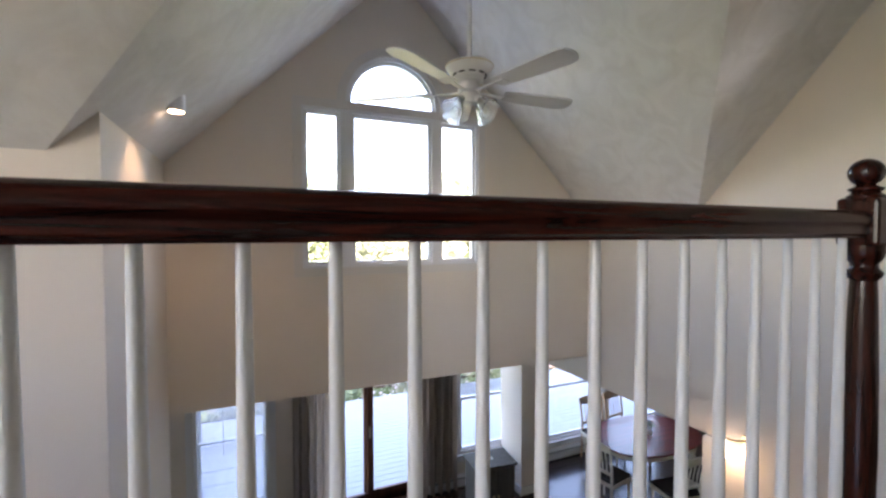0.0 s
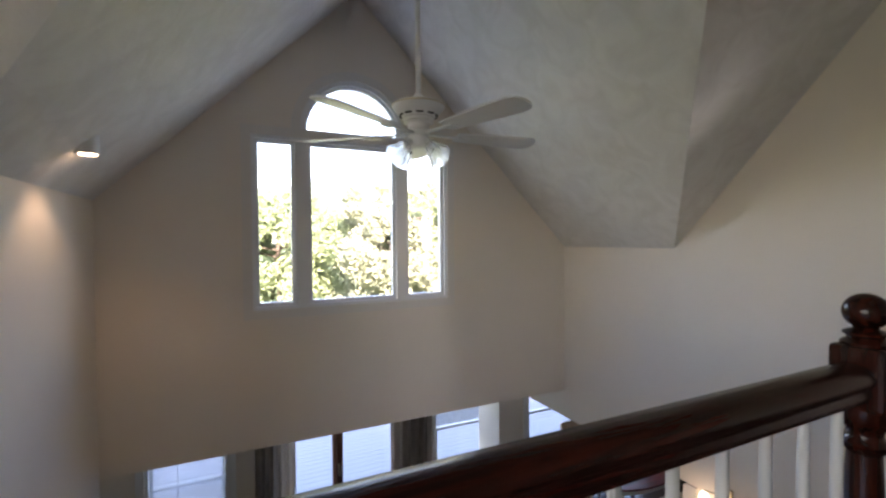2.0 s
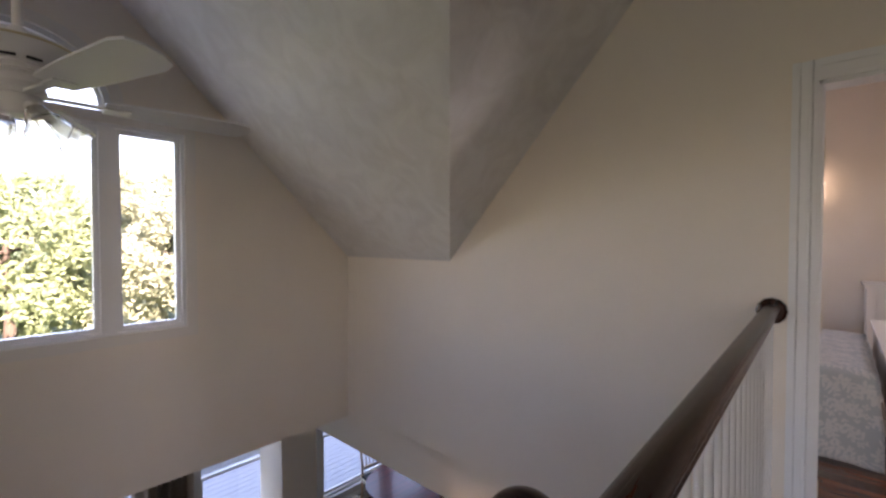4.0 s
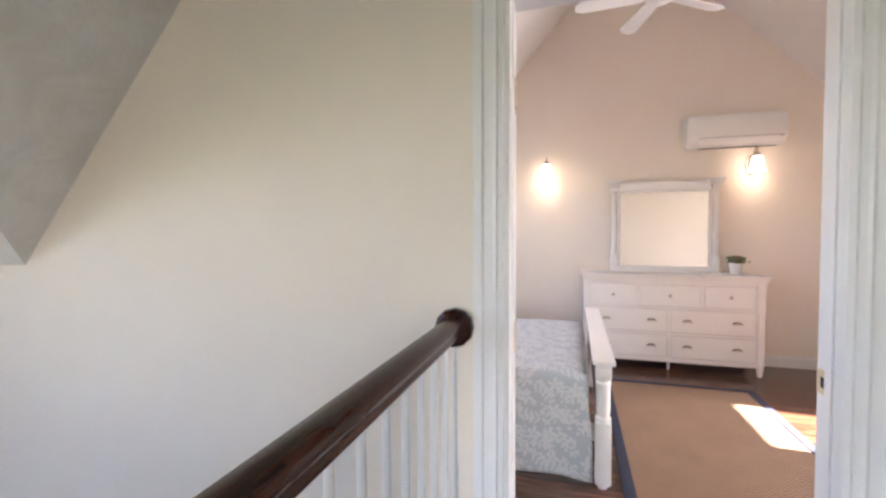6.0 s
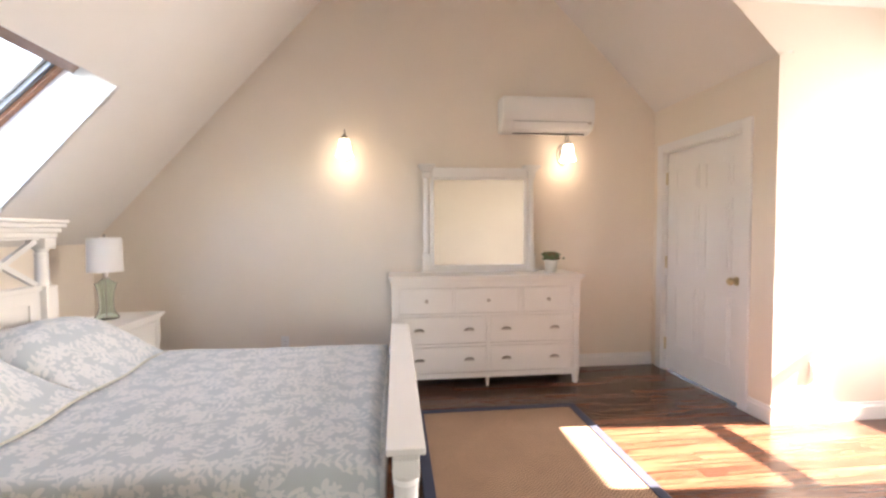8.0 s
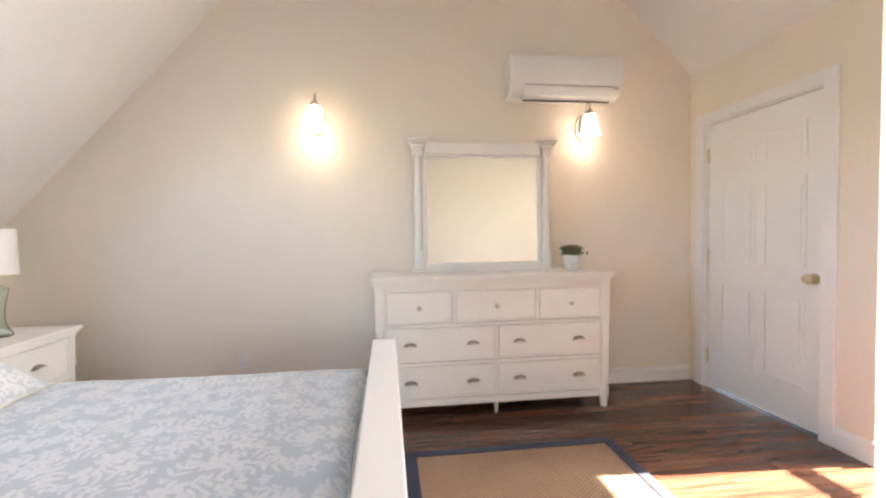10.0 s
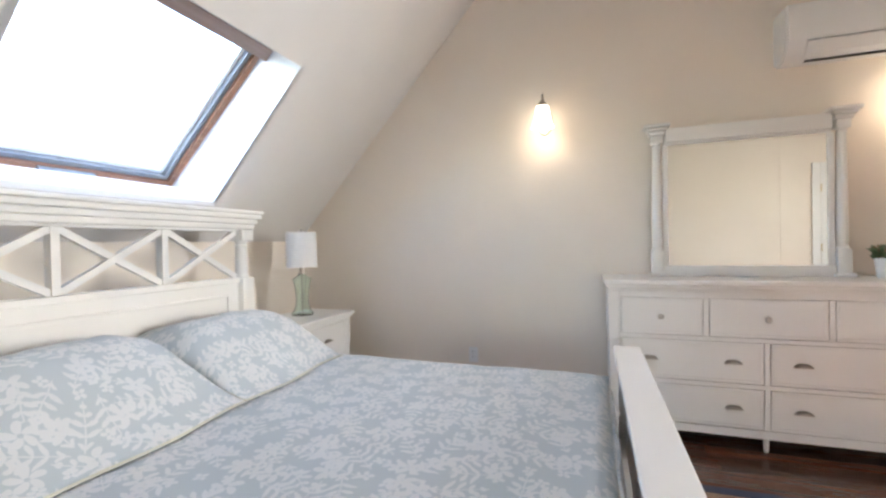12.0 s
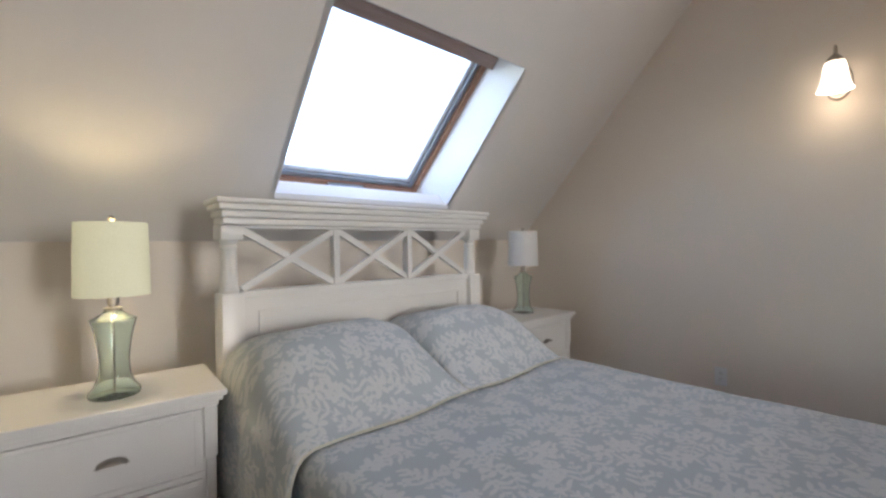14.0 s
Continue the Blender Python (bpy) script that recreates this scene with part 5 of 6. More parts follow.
# ---- bed ----
bed = thing("bed", (6.975, 0, 0), "white wooden queen bed with crossed headboard and blue floral linen", "bed")
hb = part("headboard", boxes((-0.70, 0.70, 3.53, 3.57, 0.35, 1.0), bevel=0.004), M_FURN, bed, "white headboard with three crossed openings")
for s in (-1, 1):
    bm = boxes((s * 0.735 - 0.045, s * 0.735 + 0.045, 3.49, 3.60, 0.0, 1.0), (s * 0.735 - 0.045, s * 0.735 + 0.045, 3.49, 3.60, 1.225, 1.29), bevel=0.004)
    lathe(bm, [(0.038, 0.998), (0.042, 1.01), (0.034, 1.03), (0.036, 1.05), (0.032, 1.18), (0.036, 1.19), (0.03, 1.205), (0.04, 1.23)], at=(s * 0.735, 3.545, 0), seg=20)
    part("post", bm, M_FURN, hb, smooth=True)
part("crown", boxes((-0.775, 0.775, 3.475, 3.61, 1.291, 1.32), (-0.785, 0.785, 3.46, 3.615, 1.321, 1.35), (-0.80, 0.80, 3.44, 3.62, 1.351, 1.378), (-0.81, 0.81, 3.43, 3.625, 1.379, 1.40), bevel=0.006), M_FURN, hb)
part("upper_rail", boxes((-0.70, 0.70, 3.52, 3.58, 1.278, 1.292), bevel=0.003), M_FURN, hb)
part("middle_rail", boxes((-0.70, 0.70, 3.515, 3.585, 0.975, 1.006), bevel=0.004), M_FURN, hb)
part("panel_mould", boxes((-0.62, 0.62, 3.519, 3.53, 0.90, 0.915), (-0.62, -0.605, 3.519, 3.53, 0.4, 0.9), (0.605, 0.62, 3.519, 3.53, 0.4, 0.9), bevel=0.002), M_FURN, hb)
for i in range(3):
    a = -0.695 + i * 0.4633
    b = a + 0.4633
    if i:
        part("divider", boxes((a - 0.016, a + 0.016, 3.527, 3.573, 1.006, 1.278), bevel=0.002), M_FURN, hb)
    for p, q, dy in (((a + 0.01, 3.545, 1.012), (b - 0.01, 3.545, 1.274), 0.0), ((a + 0.01, 3.549, 1.274), (b - 0.01, 3.549, 1.012), 0.004)):
        part("cross_bar", bar(bmesh.new(), p, q, 0.03, 0.026), M_FURN, hb)
fb = part("footboard", boxes((-0.83, 0.76, 1.375, 1.405, 0.22, 0.62), bevel=0.003), M_FURN, bed, "low white footboard")
part("top_rail", boxes((-0.90, 0.83, 1.335, 1.45, 0.668, 0.692), (-0.88, 0.81, 1.352, 1.432, 0.645, 0.667), bevel=0.005), M_FURN, fb)
for px in (-0.84, 0.775):
    bm = boxes((px - 0.04, px + 0.04, 1.352, 1.432, 0.03, 0.36), (px - 0.04, px + 0.04, 1.352, 1.432, 0.59, 0.645), bevel=0.004)
    lathe(bm, [(0.03, 0.355), (0.042, 0.365), (0.042, 0.378), (0.032, 0.39), (0.036, 0.41), (0.036, 0.55), (0.04, 0.565), (0.034, 0.578), (0.042, 0.595)], at=(px, 1.392, 0), seg=20)
    lathe(bm, [(0.024, 0.0), (0.03, 0.012), (0.034, 0.035)], at=(px, 1.392, 0), seg=20)
    part("post", bm, M_FURN, fb, smooth=True)
for s in (-1, 1):
    part("side_rail", boxes((s * 0.735 - 0.014, s * 0.735 + 0.014, 1.43, 3.49, 0.2, 0.295), bevel=0.003), M_FURN, bed)
part("mattress", boxes((-0.745, 0.745, 1.46, 3.5, 0.3, 0.548), bevel=0.04), M_POT, bed, "plain white mattress")


def cloth(name, label, parent, fn, nu, nv, thick, mat, uvscale=1.0, uvshift=(0, 0)):
    """A sheet with its own cloth coordinates in metres; fn(u, v) gives the place."""
    verts, uvs, faces = [], [], []
    for j in range(nv + 1):
        for i in range(nu + 1):
            p, q = fn(i / nu, j / nv)
            verts.append(p)
            uvs.append((q[0] * uvscale + uvshift[0], q[1] * uvscale + uvshift[1]))
    for j in range(nv):
        for i in range(nu):
            a = j * (nu + 1) + i
            faces.append((a, a + 1, a + nu + 2, a + nu + 1))
    me = bpy.data.meshes.new(name)
    me.from_pydata(verts, [], faces)
    uv = me.uv_layers.new(name="UVMap")
    for loop in me.loops:
        uv.data[loop.index].uv = uvs[loop.vertex_index]
    for f in me.polygons:
        f.use_smooth = True
    me.materials.append(mat)
    ob = new(name, me)
    ob.parent = parent
    sol = ob.modifiers.new("thickness", "SOLIDIFY")
    sol.thickness = thick
    sol.offset = -1
    return tagged(ob, label)


quilt = tagged(new("bedspread"), "blue-grey bedspread with a white floral print, spread over the bed", "bedspread")
quilt.matrix_basis = pose(6.975, 0, 0)


def quilt_fn(u, v):
    drop, half, r = 0.56, 0.775, 0.06
    s = (u - 0.5) * 2 * (half + drop)
    y = 1.475 + v * (3.36 - 1.475)
    top = 0.582
    a = abs(s)
    sg = 1 if s > 0 else -1
    flat = half - r
    if a <= flat:
        x, z = a, top
    elif a <= flat + r * math.pi / 2:
        t = (a - flat) / r
        x, z = flat + r * math.sin(t), top - r + r * math.cos(t)
    else:
        d = a - flat - r * math.pi / 2
        x, z = half + 0.012 * d, top - r - d
        y -= 0.035 * min(1, d * 3) * max(0, 1 - v * 6)
        x += 0.016 * math.sin(y * 17 + 2 * math.sin(y * 5)) * min(1, d * 4) + 0.03 * d
    fy = min(1.0, v / 0.045)
    z -= (1 - math.sqrt(max(0, 1 - (1 - fy) ** 2))) * 0.055 if a <= flat + 0.02 else 0
    z += 0.006 * noise.noise((s * 3.1, y * 3.1, 0.3)) + 0.0035 * noise.noise((s * 9, y * 9, 1.3)) if a < flat + 0.05 else 0
    return (sg * x, y, z), (s, y)


cloth("cover", "blue floral bedspread", quilt, quilt_fn, 120, 110, 0.008, M_QUILT)


def foot_fn(u, v):
    s = (u - 0.5) * 2 * 0.74
    d = v * 0.22
    return (s, 1.476 - 0.004 * math.sin(s * 19), 0.55 - d), (s, 1.475 - d)


cloth("foot_drop", "", quilt, foot_fn, 40, 6, 0.006, M_QUILT)


M_CREAMHEM = plain("cream_hem", (0.62, 0.6, 0.5), 0.9)


def sham(sgn, x0, length, seed, label):
    """A pillow with its case laid over it down to the front hem; the outer side hangs beside the mattress."""
    p = tagged(new("pillow"), label, "pillow", "bed pillows")
    p.matrix_basis = pose(x0, 0, 0)
    half = 0.755

    def fn(u, v):
        s_ = u * length
        yf = 2.80 + 0.05 * s_ * sgn + 0.012 * math.sin(s_ * 11 + seed)
        y = yf + v * (3.50 - yf)
        rise = min(1.0, v / 0.62)
        crest = (rise * rise * (3 - 2 * rise)) ** 0.72 - 0.16 * max(0, v - 0.72) / 0.28
        c = min(1.0, s_ / half)
        cross = max(0.0, 1 - abs(2 * c - 1) ** 4.5) ** 0.6
        inner = 0.42 + 0.58 * cross if s_ < half / 2 else 0.30 + 0.70 * cross
        wr = 0.010 * noise.noise((s_ * 5 + seed * 3, y * 5, 0.2)) + 0.006 * noise.noise((s_ * 13, y * 11, seed))
        top = 0.592 + (0.258 * inner + wr) * crest
        d = max(0.0, s_ - 0.70)
        if d == 0:
            return (sgn * s_, y, top), (sgn * s_ + seed * 0.53, y * 1.12 + 0.4)
        out = 0.70 + 0.085 * (1 - math.exp(-d / 0.05)) + 0.02 * d + 0.012 * math.sin(y * 21) * min(1, d * 5)
        z = top - max(0, d - 0.035) * 1.02 - 0.5 * min(d, 0.035)
        return (sgn * out, y, max(z, 0.2)), (sgn * s_ + seed * 0.53, y * 1.12 + 0.4)
    cloth("case", "floral pillow cover with a cream hem", p, fn, 84, 56, 0.006, M_QUILT)
    bm = tube(bmesh.new(), [Vector(fn(i / 60, 0)[0]) + Vector((0, -0.002, -0.001)) for i in range(61)], 0.0045, 6)
    part("hem", bm, M_CREAMHEM, p, "cream piped hem", smooth=True)
    bm = tube(bmesh.new(), [fn(0, i / 40)[0] for i in range(41)], 0.004, 6)
    part("inner_hem", bm, M_CREAMHEM, p, smooth=True)
    return p


sham(-1, 6.945, 1.12, 1, "blue floral pillow under its draped cover at the headboard")
sham(1, 6.955, 1.12, 2, "blue floral pillow beside the other, cover hanging down")


# ---- nightstands ----
def nightstand(at, label, rz=0):
    ns = thing("nightstand", at, label, "nightstand", "bedroom nightstands", rz=rz)
    w, d, h = 0.305, 0.4, 0.684
    part("top", boxes((-w - 0.03, w + 0.03, -0.03, d + 0.01, h - 0.022, h), (-w - 0.018, w + 0.018, -0.018, d, h - 0.04, h - 0.023), (-w - 0.006, w + 0.006, -0.006, d, h - 0.058, h - 0.041), bevel=0.004), M_FURN, ns)
    part("case", boxes((-w + 0.03, w - 0.03, 0.012, d, 0.12, h - 0.059), (-w + 0.04, w - 0.04, 0.0, 0.011, 0.1, 0.15), (-w + 0.04, w - 0.04, 0.0, 0.011, 0.375, 0.395), bevel=0.002), M_FURN, ns)
    for z0, z1 in ((0.155, 0.37), (0.4, h - 0.065)):
        bm = boxes((-w + 0.05, w - 0.05, -0.004, 0.011, z0, z1), bevel=0.002)
        for q in ((-w + 0.065, w - 0.065, z0 + 0.014, z0 + 0.022), (-w + 0.065, w - 0.065, z1 - 0.022, z1 - 0.014), (-w + 0.065, -w + 0.073, z0 + 0.022, z1 - 0.022), (w - 0.073, w - 0.065, z0 + 0.022, z1 - 0.022)):
            box(bm, q[0], q[1], -0.0075, -0.004, q[2], q[3])
        dw = part("drawer", bm, M_FURN, ns)
        m = Matrix.Rotation(radians(90), 4, "Z")
        p = cup_pull(dw, 0.0, 0.0, 0.0)
        p.data.transform(Matrix.Translation((0, -0.004, (z0 + z1) / 2)) @ m)
    for x in (-w + 0.02, w - 0.02):
        for y in (0.02, d - 0.03):
            bm = boxes((x - 0.022, x + 0.022, y - 0.022, y + 0.022, 0.44, h - 0.059), (x - 0.017, x + 0.017, y - 0.017, y + 0.017, 0.14, 0.439), bevel=0.003)
            lathe(bm, [(0.014, 0.0), (0.024, 0.09), (0.026, 0.12), (0.02, 0.14)], at=(x, y, 0), seg=14)
            part("leg", bm, M_FURN, ns)
    return ns


nightstand((5.81, 3.30, 0), "white two-drawer nightstand with cup pulls beside the bed", -4)
nightstand((8.25, 3.32, 0), "white two-drawer nightstand in the far corner beside the bed")


def table_lamp(at, lit, label):
    tl = thing("table_lamp", at, label, "table lamp", "bedside lamps")
    body = [(r, z * 1.19) for r, z in [(0.0, 0.0), (0.074, 0.0), (0.078, 0.006), (0.076, 0.016), (0.06, 0.032), (0.048, 0.06), (0.045, 0.1), (0.05, 0.15), (0.058, 0.19), (0.066, 0.215), (0.068, 0.224), (0.05, 0.232), (0.035, 0.24), (0.024, 0.25)]]
    inner = [(r - 0.004, z) for r, z in body[::-1] if r > 0.03]
    part("glass_body", lathe(bmesh.new(), body + inner + [(0.0, 0.008)], seg=36), M_GREENGLASS, tl, "pale green glass body", smooth=True)
    part("neck", lathe(bmesh.new(), [(0.022, 0.296), (0.028, 0.299), (0.028, 0.306), (0.014, 0.309), (0.014, 0.318), (0.018, 0.32), (0.018, 0.352), (0.006, 0.356), (0.004, 0.605), (0.01, 0.61), (0.012, 0.618), (0.008, 0.626), (0.0, 0.629)], seg=20), M_NICKEL, tl, smooth=True)
    part("stem", tube(bmesh.new(), [(0, 0, 0.01), (0, 0, 0.298)], 0.003, 8), M_NICKEL, tl)
    part("shade", shade_mesh(), M_SHADE_LIT if lit else M_SHADE, tl, "softly lit drum shade" if lit else "unlit white drum shade", smooth=True)
    part("harp", tube(bmesh.new(), [(-0.103, 0, 0.59), (0.103, 0, 0.59)], 0.002, 6), M_NICKEL, tl)
    if lit:
        lamp("lamp_bulb", "POINT", Matrix.Translation((at[0], at[1], at[2] + 0.46)), 0.4, (1.0, 0.8, 0.5), soft=0.03)
    return tl


def shade_mesh():
    bm = bmesh.new()
    n = 44
    rings = []
    for r, z in ((0.111, 0.35), (0.106, 0.603), (0.1045, 0.603), (0.1095, 0.35)):
        rings.append([bm.verts.new((r * math.cos(2 * math.pi * j / n), r * math.sin(2 * math.pi * j / n), z)) for j in range(n)])
    for i in range(4):
        a, b = rings[i], rings[(i + 1) % 4]
        for j in range(n):
            bm.faces.new((a[j], a[(j + 1) % n], b[(j + 1) % n], b[j]))
    return bm


table_lamp((5.835, 3.46, 0.684), True, "lit table lamp with a green glass body on the near nightstand")
table_lamp((8.29, 3.55, 0.684), False, "table lamp with a green glass body on the corner nightstand")


# ---- baseboard heaters ----
def heater(name, x0, x1, y, z, side, label):
    h = tagged(new(name), label, "baseboard heater")
    h.matrix_basis = pose(x0, y, z)
    L = x1 - x0
    s = side
    part("cover", prism(bmesh.new(), [(0, 0.02), (s * 0.05, 0.02), (s * 0.055, 0.03), (s * 0.055, 0.13), (s * 0.045, 0.135), (s * 0.045, 0.14), (s * 0.01, 0.18), (0, 0.185)], "x", 0, L), M_TRIM, h)
    part("slot", boxes((0.03, L - 0.03, min(s * 0.046, s * 0.056), max(s * 0.046, s * 0.056), 0.137, 0.143), (0.03, L - 0.03, min(0, s * 0.05), max(0, s * 0.05), 0.0, 0.02)), M_BLACK, h, "dark warm-air slot")
    return h


heater("baseboard_heater", XB + 0.02, XF - 0.02, YK, 0, -1, "white baseboard heater along the knee wall")
heater("baseboard_heater", 5.3, 9.0, YQ, LOW, -1, "white baseboard heater under the dining window")
heater("baseboard_heater", 3.75, 4.95, YL, LOW, -1, "white baseboard heater behind the chest")

# ---- lower rooms ----


def curtain(x0, x1, y, seed, label):
    c = thing("curtain", (0, 0, 0), label, "curtain", "garden door curtains")
    bm = bmesh.new()
    n = 60
    rnd = random.Random(seed)
    ph = rnd.uniform(0, 6)
    front, back = [], []
    for zz in (LOW + 0.02, -1.6, LC - 0.06):
        row = []
        for i in range(n + 1):
            t = i / n
            row.append(bm.verts.new((x0 + (x1 - x0) * t, y - 0.07 + 0.045 * math.sin(t * 30 + ph + 0.6 * math.sin(zz * 2)), zz)))
        front.append(row)
    for a, b in zip(front, front[1:]):
        for i in range(n):
            bm.faces.new((a[i], a[i + 1], b[i + 1], b[i]))
    bmesh.ops.solidify(bm, geom=bm.faces[:], thickness=0.004)
    part("cloth", bm, M_CURTAIN, c, smooth=True)
    return c


curtain(1.96, 2.40, YL, 1, "taupe linen curtain drawn aside at the garden door")
curtain(3.59, 4.15, YL, 2, "taupe linen curtain drawn aside at the garden door")
rod = tagged(new("curtain_rod"), "thin dark curtain rod over the garden door", "curtain rod")
part("rod", tube(bmesh.new(), [(1.8, YL - 0.07, LC - 0.05), (4.15, YL - 0.07, LC - 0.05)], 0.01, 10), M_NEWEL, rod)
for x in (1.84, 4.12):
    part("bracket", boxes((x - 0.01, x + 0.01, YL - 0.08, YL, LC - 0.06, LC - 0.04)), M_NEWEL, rod)

bl = thing("window_blind", (0, 0, 0), "white slatted blind lowered over the small window", "window blind")
part("head_rail", boxes((0.93, 1.65, YL - 0.03, YL + 0.01, -0.64, -0.6), bevel=0.003), M_BLIND, bl)
bm = bmesh.new()
for i in range(62):
    z = -0.66 - i * 0.0235
    slab(bm, [(0.935, YL - 0.02, z), (1.645, YL - 0.02, z), (1.645, YL + 0.0, z + 0.006), (0.935, YL + 0.0, z + 0.006)], (0, 0, 0.0012))
part("slats", bm, M_BLIND, bl, "thin white slats", kind="stuff")
part("cord", tube(bmesh.new(), [(1.2, YL - 0.03, -0.62), (1.2, YL - 0.03, -1.5)], 0.003, 6), M_BLIND, bl)
for wx0, wx1, lab in ((4.27, 5.01, "white pleated shade drawn over the window beside the curtain"),):
    b2 = thing("window_blind", (0, 0, 0), lab, "window blind")
    part("head_rail", boxes((wx0, wx1, YL - 0.0, YL + 0.035, -0.64, -0.6)), M_BLIND, b2)
    bm = bmesh.new()
    for i in range(14):
        z = -1.12 - i * 0.012
        slab(bm, [(wx0, YL + 0.005, z), (wx1, YL + 0.005, z), (wx1, YL + 0.03, z + 0.004), (wx0, YL + 0.03, z + 0.004)], (0, 0, 0.0012))
    part("slats", bm, M_BLIND, b2, kind="stuff")

ch = thing("chest", (4.27, 6.08, LOW), "small grey wooden two-door chest under the window", "chest", rz=-6)
part("top", boxes((-0.29, 0.29, -0.21, 0.21, 0.77, 0.8), bevel=0.006), M_CHEST, ch)
part("body", boxes((-0.26, 0.26, -0.18, 0.19, 0.06, 0.769)), M_CHEST, ch)
for s in (-1, 1):
    d = part("door", boxes((s * 0.125 - 0.115, s * 0.125 + 0.115, -0.196, -0.181, 0.09, 0.74), (s * 0.125 - 0.085, s * 0.125 + 0.085, -0.2, -0.197, 0.13, 0.7), bevel=0.003), M_CHEST, ch)
    part("knob", lathe(bmesh.new(), [(0.012, 0), (0.012, 0.02), (0, 0.022)], seg=12, m=Matrix.Translation((s * 0.03, -0.2, 0.42)) @ Matrix.Rotation(radians(90), 4, "X")), M_BRASS, d)
    for y in (-0.15, 0.16):
        part("foot", boxes((s * 0.23 - 0.025, s * 0.23 + 0.025, y - 0.025, y + 0.025, 0, 0.06)), M_CHEST, ch)
part("dish", lathe(bmesh.new(), [(0.0, 0), (0.02, 0), (0.035, 0.012), (0.0, 0.012)], seg=14), M_POT, thing("dish", (4.27, 6.06, LOW + 0.8), "small white dish on the chest", "dish"))

tb_ = thing("dining_table", (6.72, 5.85, LOW), "oval red cherry dining table with white legs", "dining table", rz=0)
bm = bmesh.new()
n = 56
for z0, z1, k in ((0.735, 0.76, 1.0),):
    pts = []
    for i in range(n):
        a = 2 * math.pi * i / n
        c, s = math.cos(a), math.sin(a)
        pts.append((0.82 * math.copysign(abs(c) ** 0.8, c), 0.58 * math.copysign(abs(s) ** 0.8, s)))
    prism(bm, pts, "z", z0, z1)
part("tabletop", bm, M_TABLE, tb_)
bm = prism(bmesh.new(), [(x * 0.93, y * 0.91) for x, y in pts], "z", 0.655, 0.734)
part("apron", bm, M_CREAMFRAME, tb_)
for sx, sy in ((-1, -1), (1, -1), (1, 1), (-1, 1)):
    part("leg", lathe(bmesh.new(), [(0.022, 0), (0.03, 0.05), (0.028, 0.2), (0.042, 0.5), (0.03, 0.54), (0.045, 0.56), (0.045, 0.655)], at=(sx * 0.52, sy * 0.36, 0), seg=16), M_CREAMFRAME, tb_, smooth=True)
vs_ = thing("flower_vase", (6.75, 5.8, LOW + 0.76), "small white vase with green sprigs on the dining table", "vase")
part("vase", lathe(bmesh.new(), [(0.0, 0), (0.03, 0.0), (0.042, 0.03), (0.04, 0.06), (0.018, 0.09), (0.022, 0.105), (0.016, 0.105), (0.0, 0.05)], seg=24), M_POT, vs_, smooth=True)
foliage("sprigs", 60, 0.07, (0, 0, 0.15), M_LEAF, 0.02, vs_, 9, 0.6)


def chair(at, rz, back_mat, label, frame_mat=M_CREAMFRAME):
    c = tagged(new("dining_chair"), label, "chair", "chairs round the dining table")
    c.matrix_basis = pose(*at, 0, 0, rz)
    part("seat", boxes((-0.21, 0.21, -0.2, 0.2, 0.44, 0.475), bevel=0.012), M_DARKSEAT, c, "dark cushioned seat")
    part("seat_frame", boxes((-0.215, 0.215, -0.205, 0.205, 0.39, 0.439), bevel=0.004), frame_mat, c)
    for x in (-0.19, 0.19):
        part("leg", tube(bmesh.new(), [(x, -0.18, 0), (x, -0.17, 0.39)], [0.014, 0.02], 10), frame_mat, c)
        part("back_post", tube(bmesh.new(), [(x, 0.22, 0), (x, 0.19, 0.42), (x, 0.2, 0.65), (x * 1.04, 0.25, 0.93)], [0.014, 0.02, 0.018, 0.014], 10), back_mat, c)
    bm = bmesh.new()
    slab(bm, [(-0.215, 0.235, 0.86), (0.215, 0.235, 0.86), (0.215, 0.26, 0.95), (0.1, 0.27, 0.975), (-0.1, 0.27, 0.975), (-0.215, 0.26, 0.95)], (0, 0.02, 0))
    part("top_rail", bm, back_mat, c)
    part("lower_rail", boxes((-0.19, 0.19, 0.185, 0.205, 0.55, 0.59)), back_mat, c)
    for i in range(5):
        x = -0.12 + i * 0.06
        part("slat", tube(bmesh.new(), [(x, 0.195, 0.57), (x, 0.21, 0.7), (x, 0.245, 0.87)], 0.009, 8), back_mat, c)
    return c


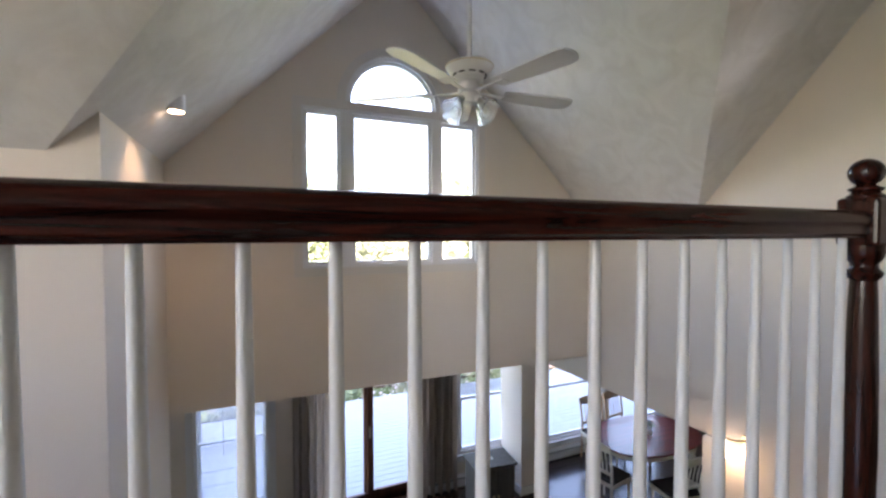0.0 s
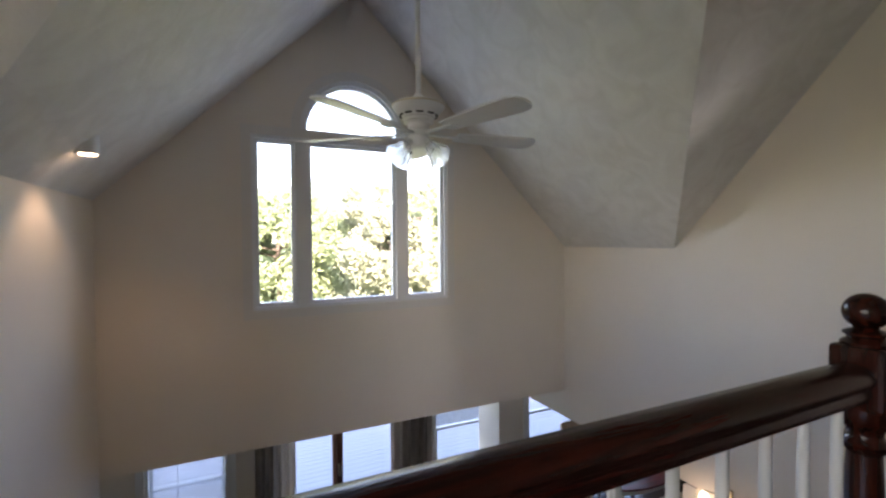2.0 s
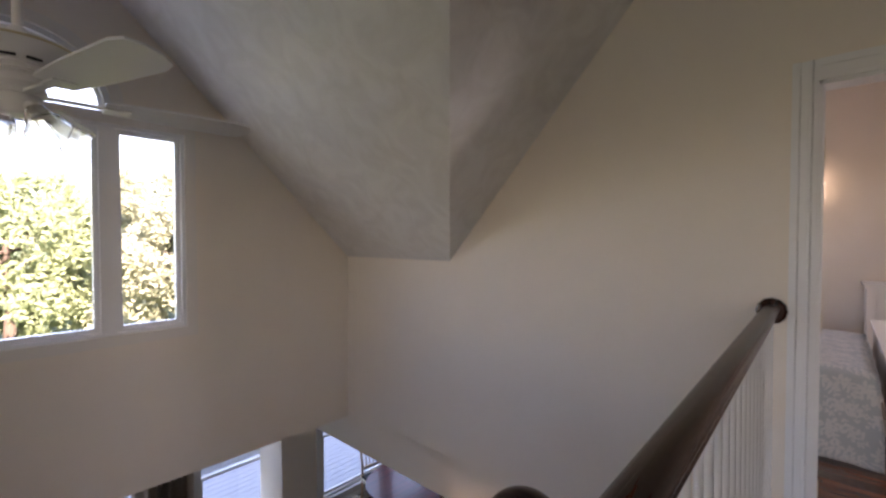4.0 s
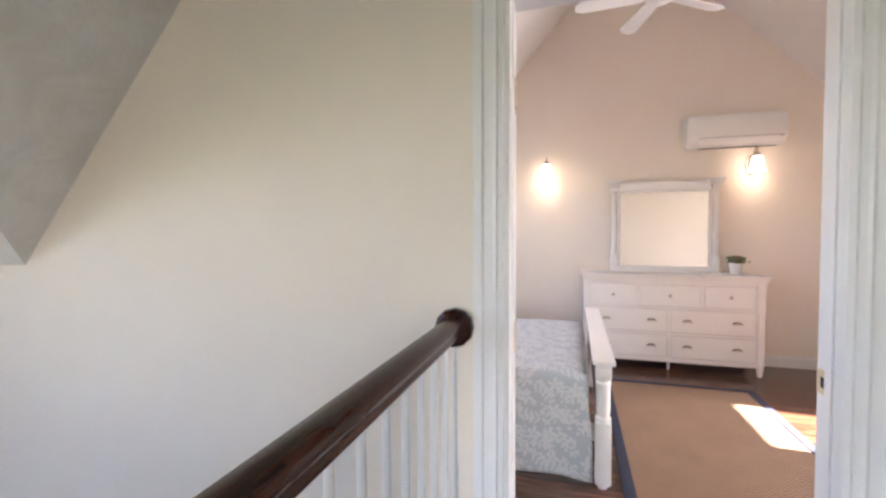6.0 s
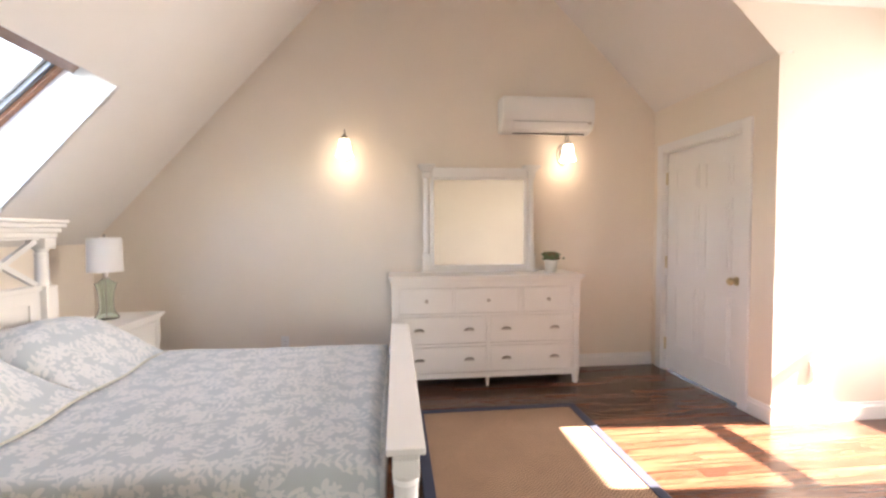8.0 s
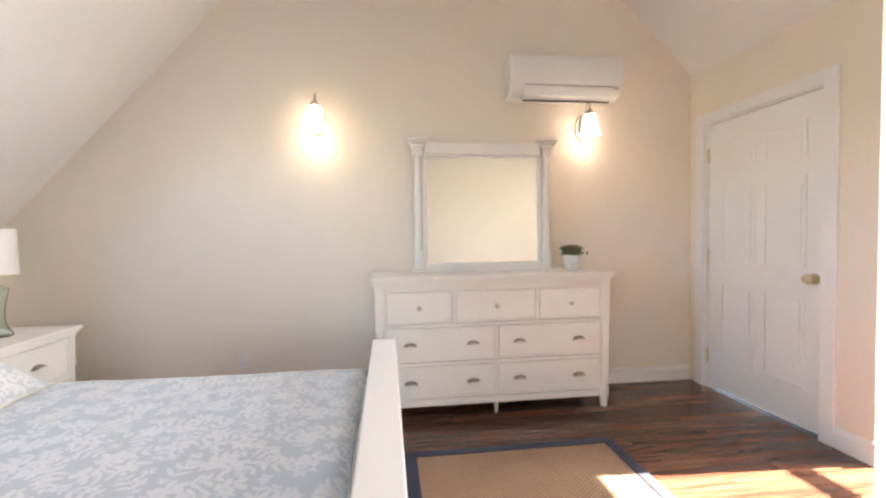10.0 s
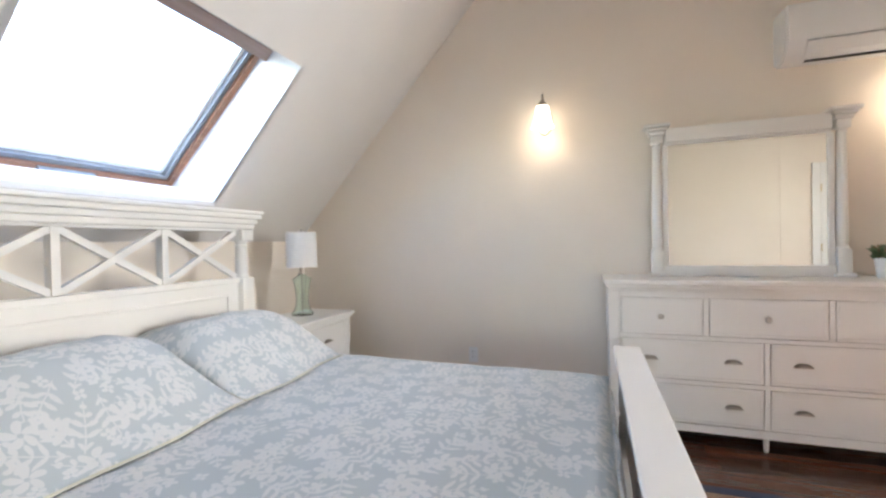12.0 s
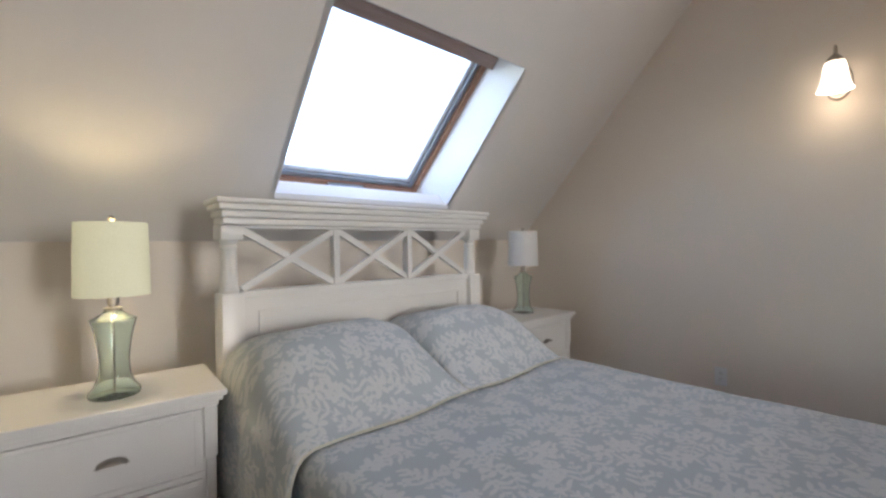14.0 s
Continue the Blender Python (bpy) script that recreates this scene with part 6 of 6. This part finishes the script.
chair((6.6, 6.62, LOW), -8, M_TAN, "tan wooden spindle chair on the window side of the table")
chair((7.16, 6.66, LOW), 5, M_TAN, "tan wooden spindle chair on the window side of the table")
chair((5.86, 5.68, LOW), 100, M_CREAMFRAME, "painted white chair with a dark seat at the table end")
chair((6.38, 5.08, LOW), 172, M_CREAMFRAME, "painted white chair with a dark seat, back to the stairwell")
chair((6.95, 5.10, LOW), 186, M_CREAMFRAME, "painted white chair with a dark seat beside its pair")

ws = thing("swing_arm_sconce", (XR, 3.40, -0.56), "lit brass swing-arm wall lamp under the loft", "wall lamp")
part("backplate", boxes((-0.02, 0.0, -0.03, 0.03, -0.13, 0.06), bevel=0.004), M_BRASS, ws)
part("arm", tube(bmesh.new(), [(-0.02, 0, 0.02), (-0.1, 0.02, 0.03), (-0.13, 0.1, 0.03)], 0.008, 10), M_BRASS, ws, smooth=True)
part("shade", lathe(bmesh.new(), [(0.018, 0.02), (0.03, 0.0), (0.04, -0.05), (0.065, -0.1), (0.062, -0.1), (0.02, -0.01)], at=(-0.13, 0.1, 0), seg=20), M_BULB, ws, smooth=True)
lamp("swing_lamp", "POINT", Matrix.Translation((XR - 0.13, 3.50, -0.72)), 0.14, (1, 0.72, 0.42), soft=0.03)
th = outlet("thermostat", (XR, 3.56, -1.35), 270, "small white wall control beside the dining opening")

# ---- bedroom floorboards ----
base = bpy.data.objects["floor_bedroom"]
meshes = {}
rnd = random.Random(11)
count = 0
x = XB
while x < XF - 0.02:
    w = min(0.083, XF - x)
    y = YD + rnd.uniform(-1.2, -0.2)
    y_end = YK
    while y < y_end:
        ln = rnd.choice((1.1, 1.5, 1.9))
        a, b = max(y, YD if x < CX else YC), min(y + ln, YK)
        if b - a > 0.05 and (a < 3.3):
            bm = bmesh.new()
            box(bm, x + 0.0006, x + w - 0.0006, a + 0.0006, b - 0.0006, -0.014, 0.0 - rnd.uniform(0, 0.0005))
            part("floorboard", bm, M_PLANK, base)
            count += 1
        elif b - a > 0.05:
            bm = bmesh.new()
            box(bm, x + 0.0006, x + w - 0.0006, a + 0.0006, b - 0.0006, -0.014, -0.0002)
            part("floorboard", bm, M_PLANK, base)
        y += ln
    x += 0.083
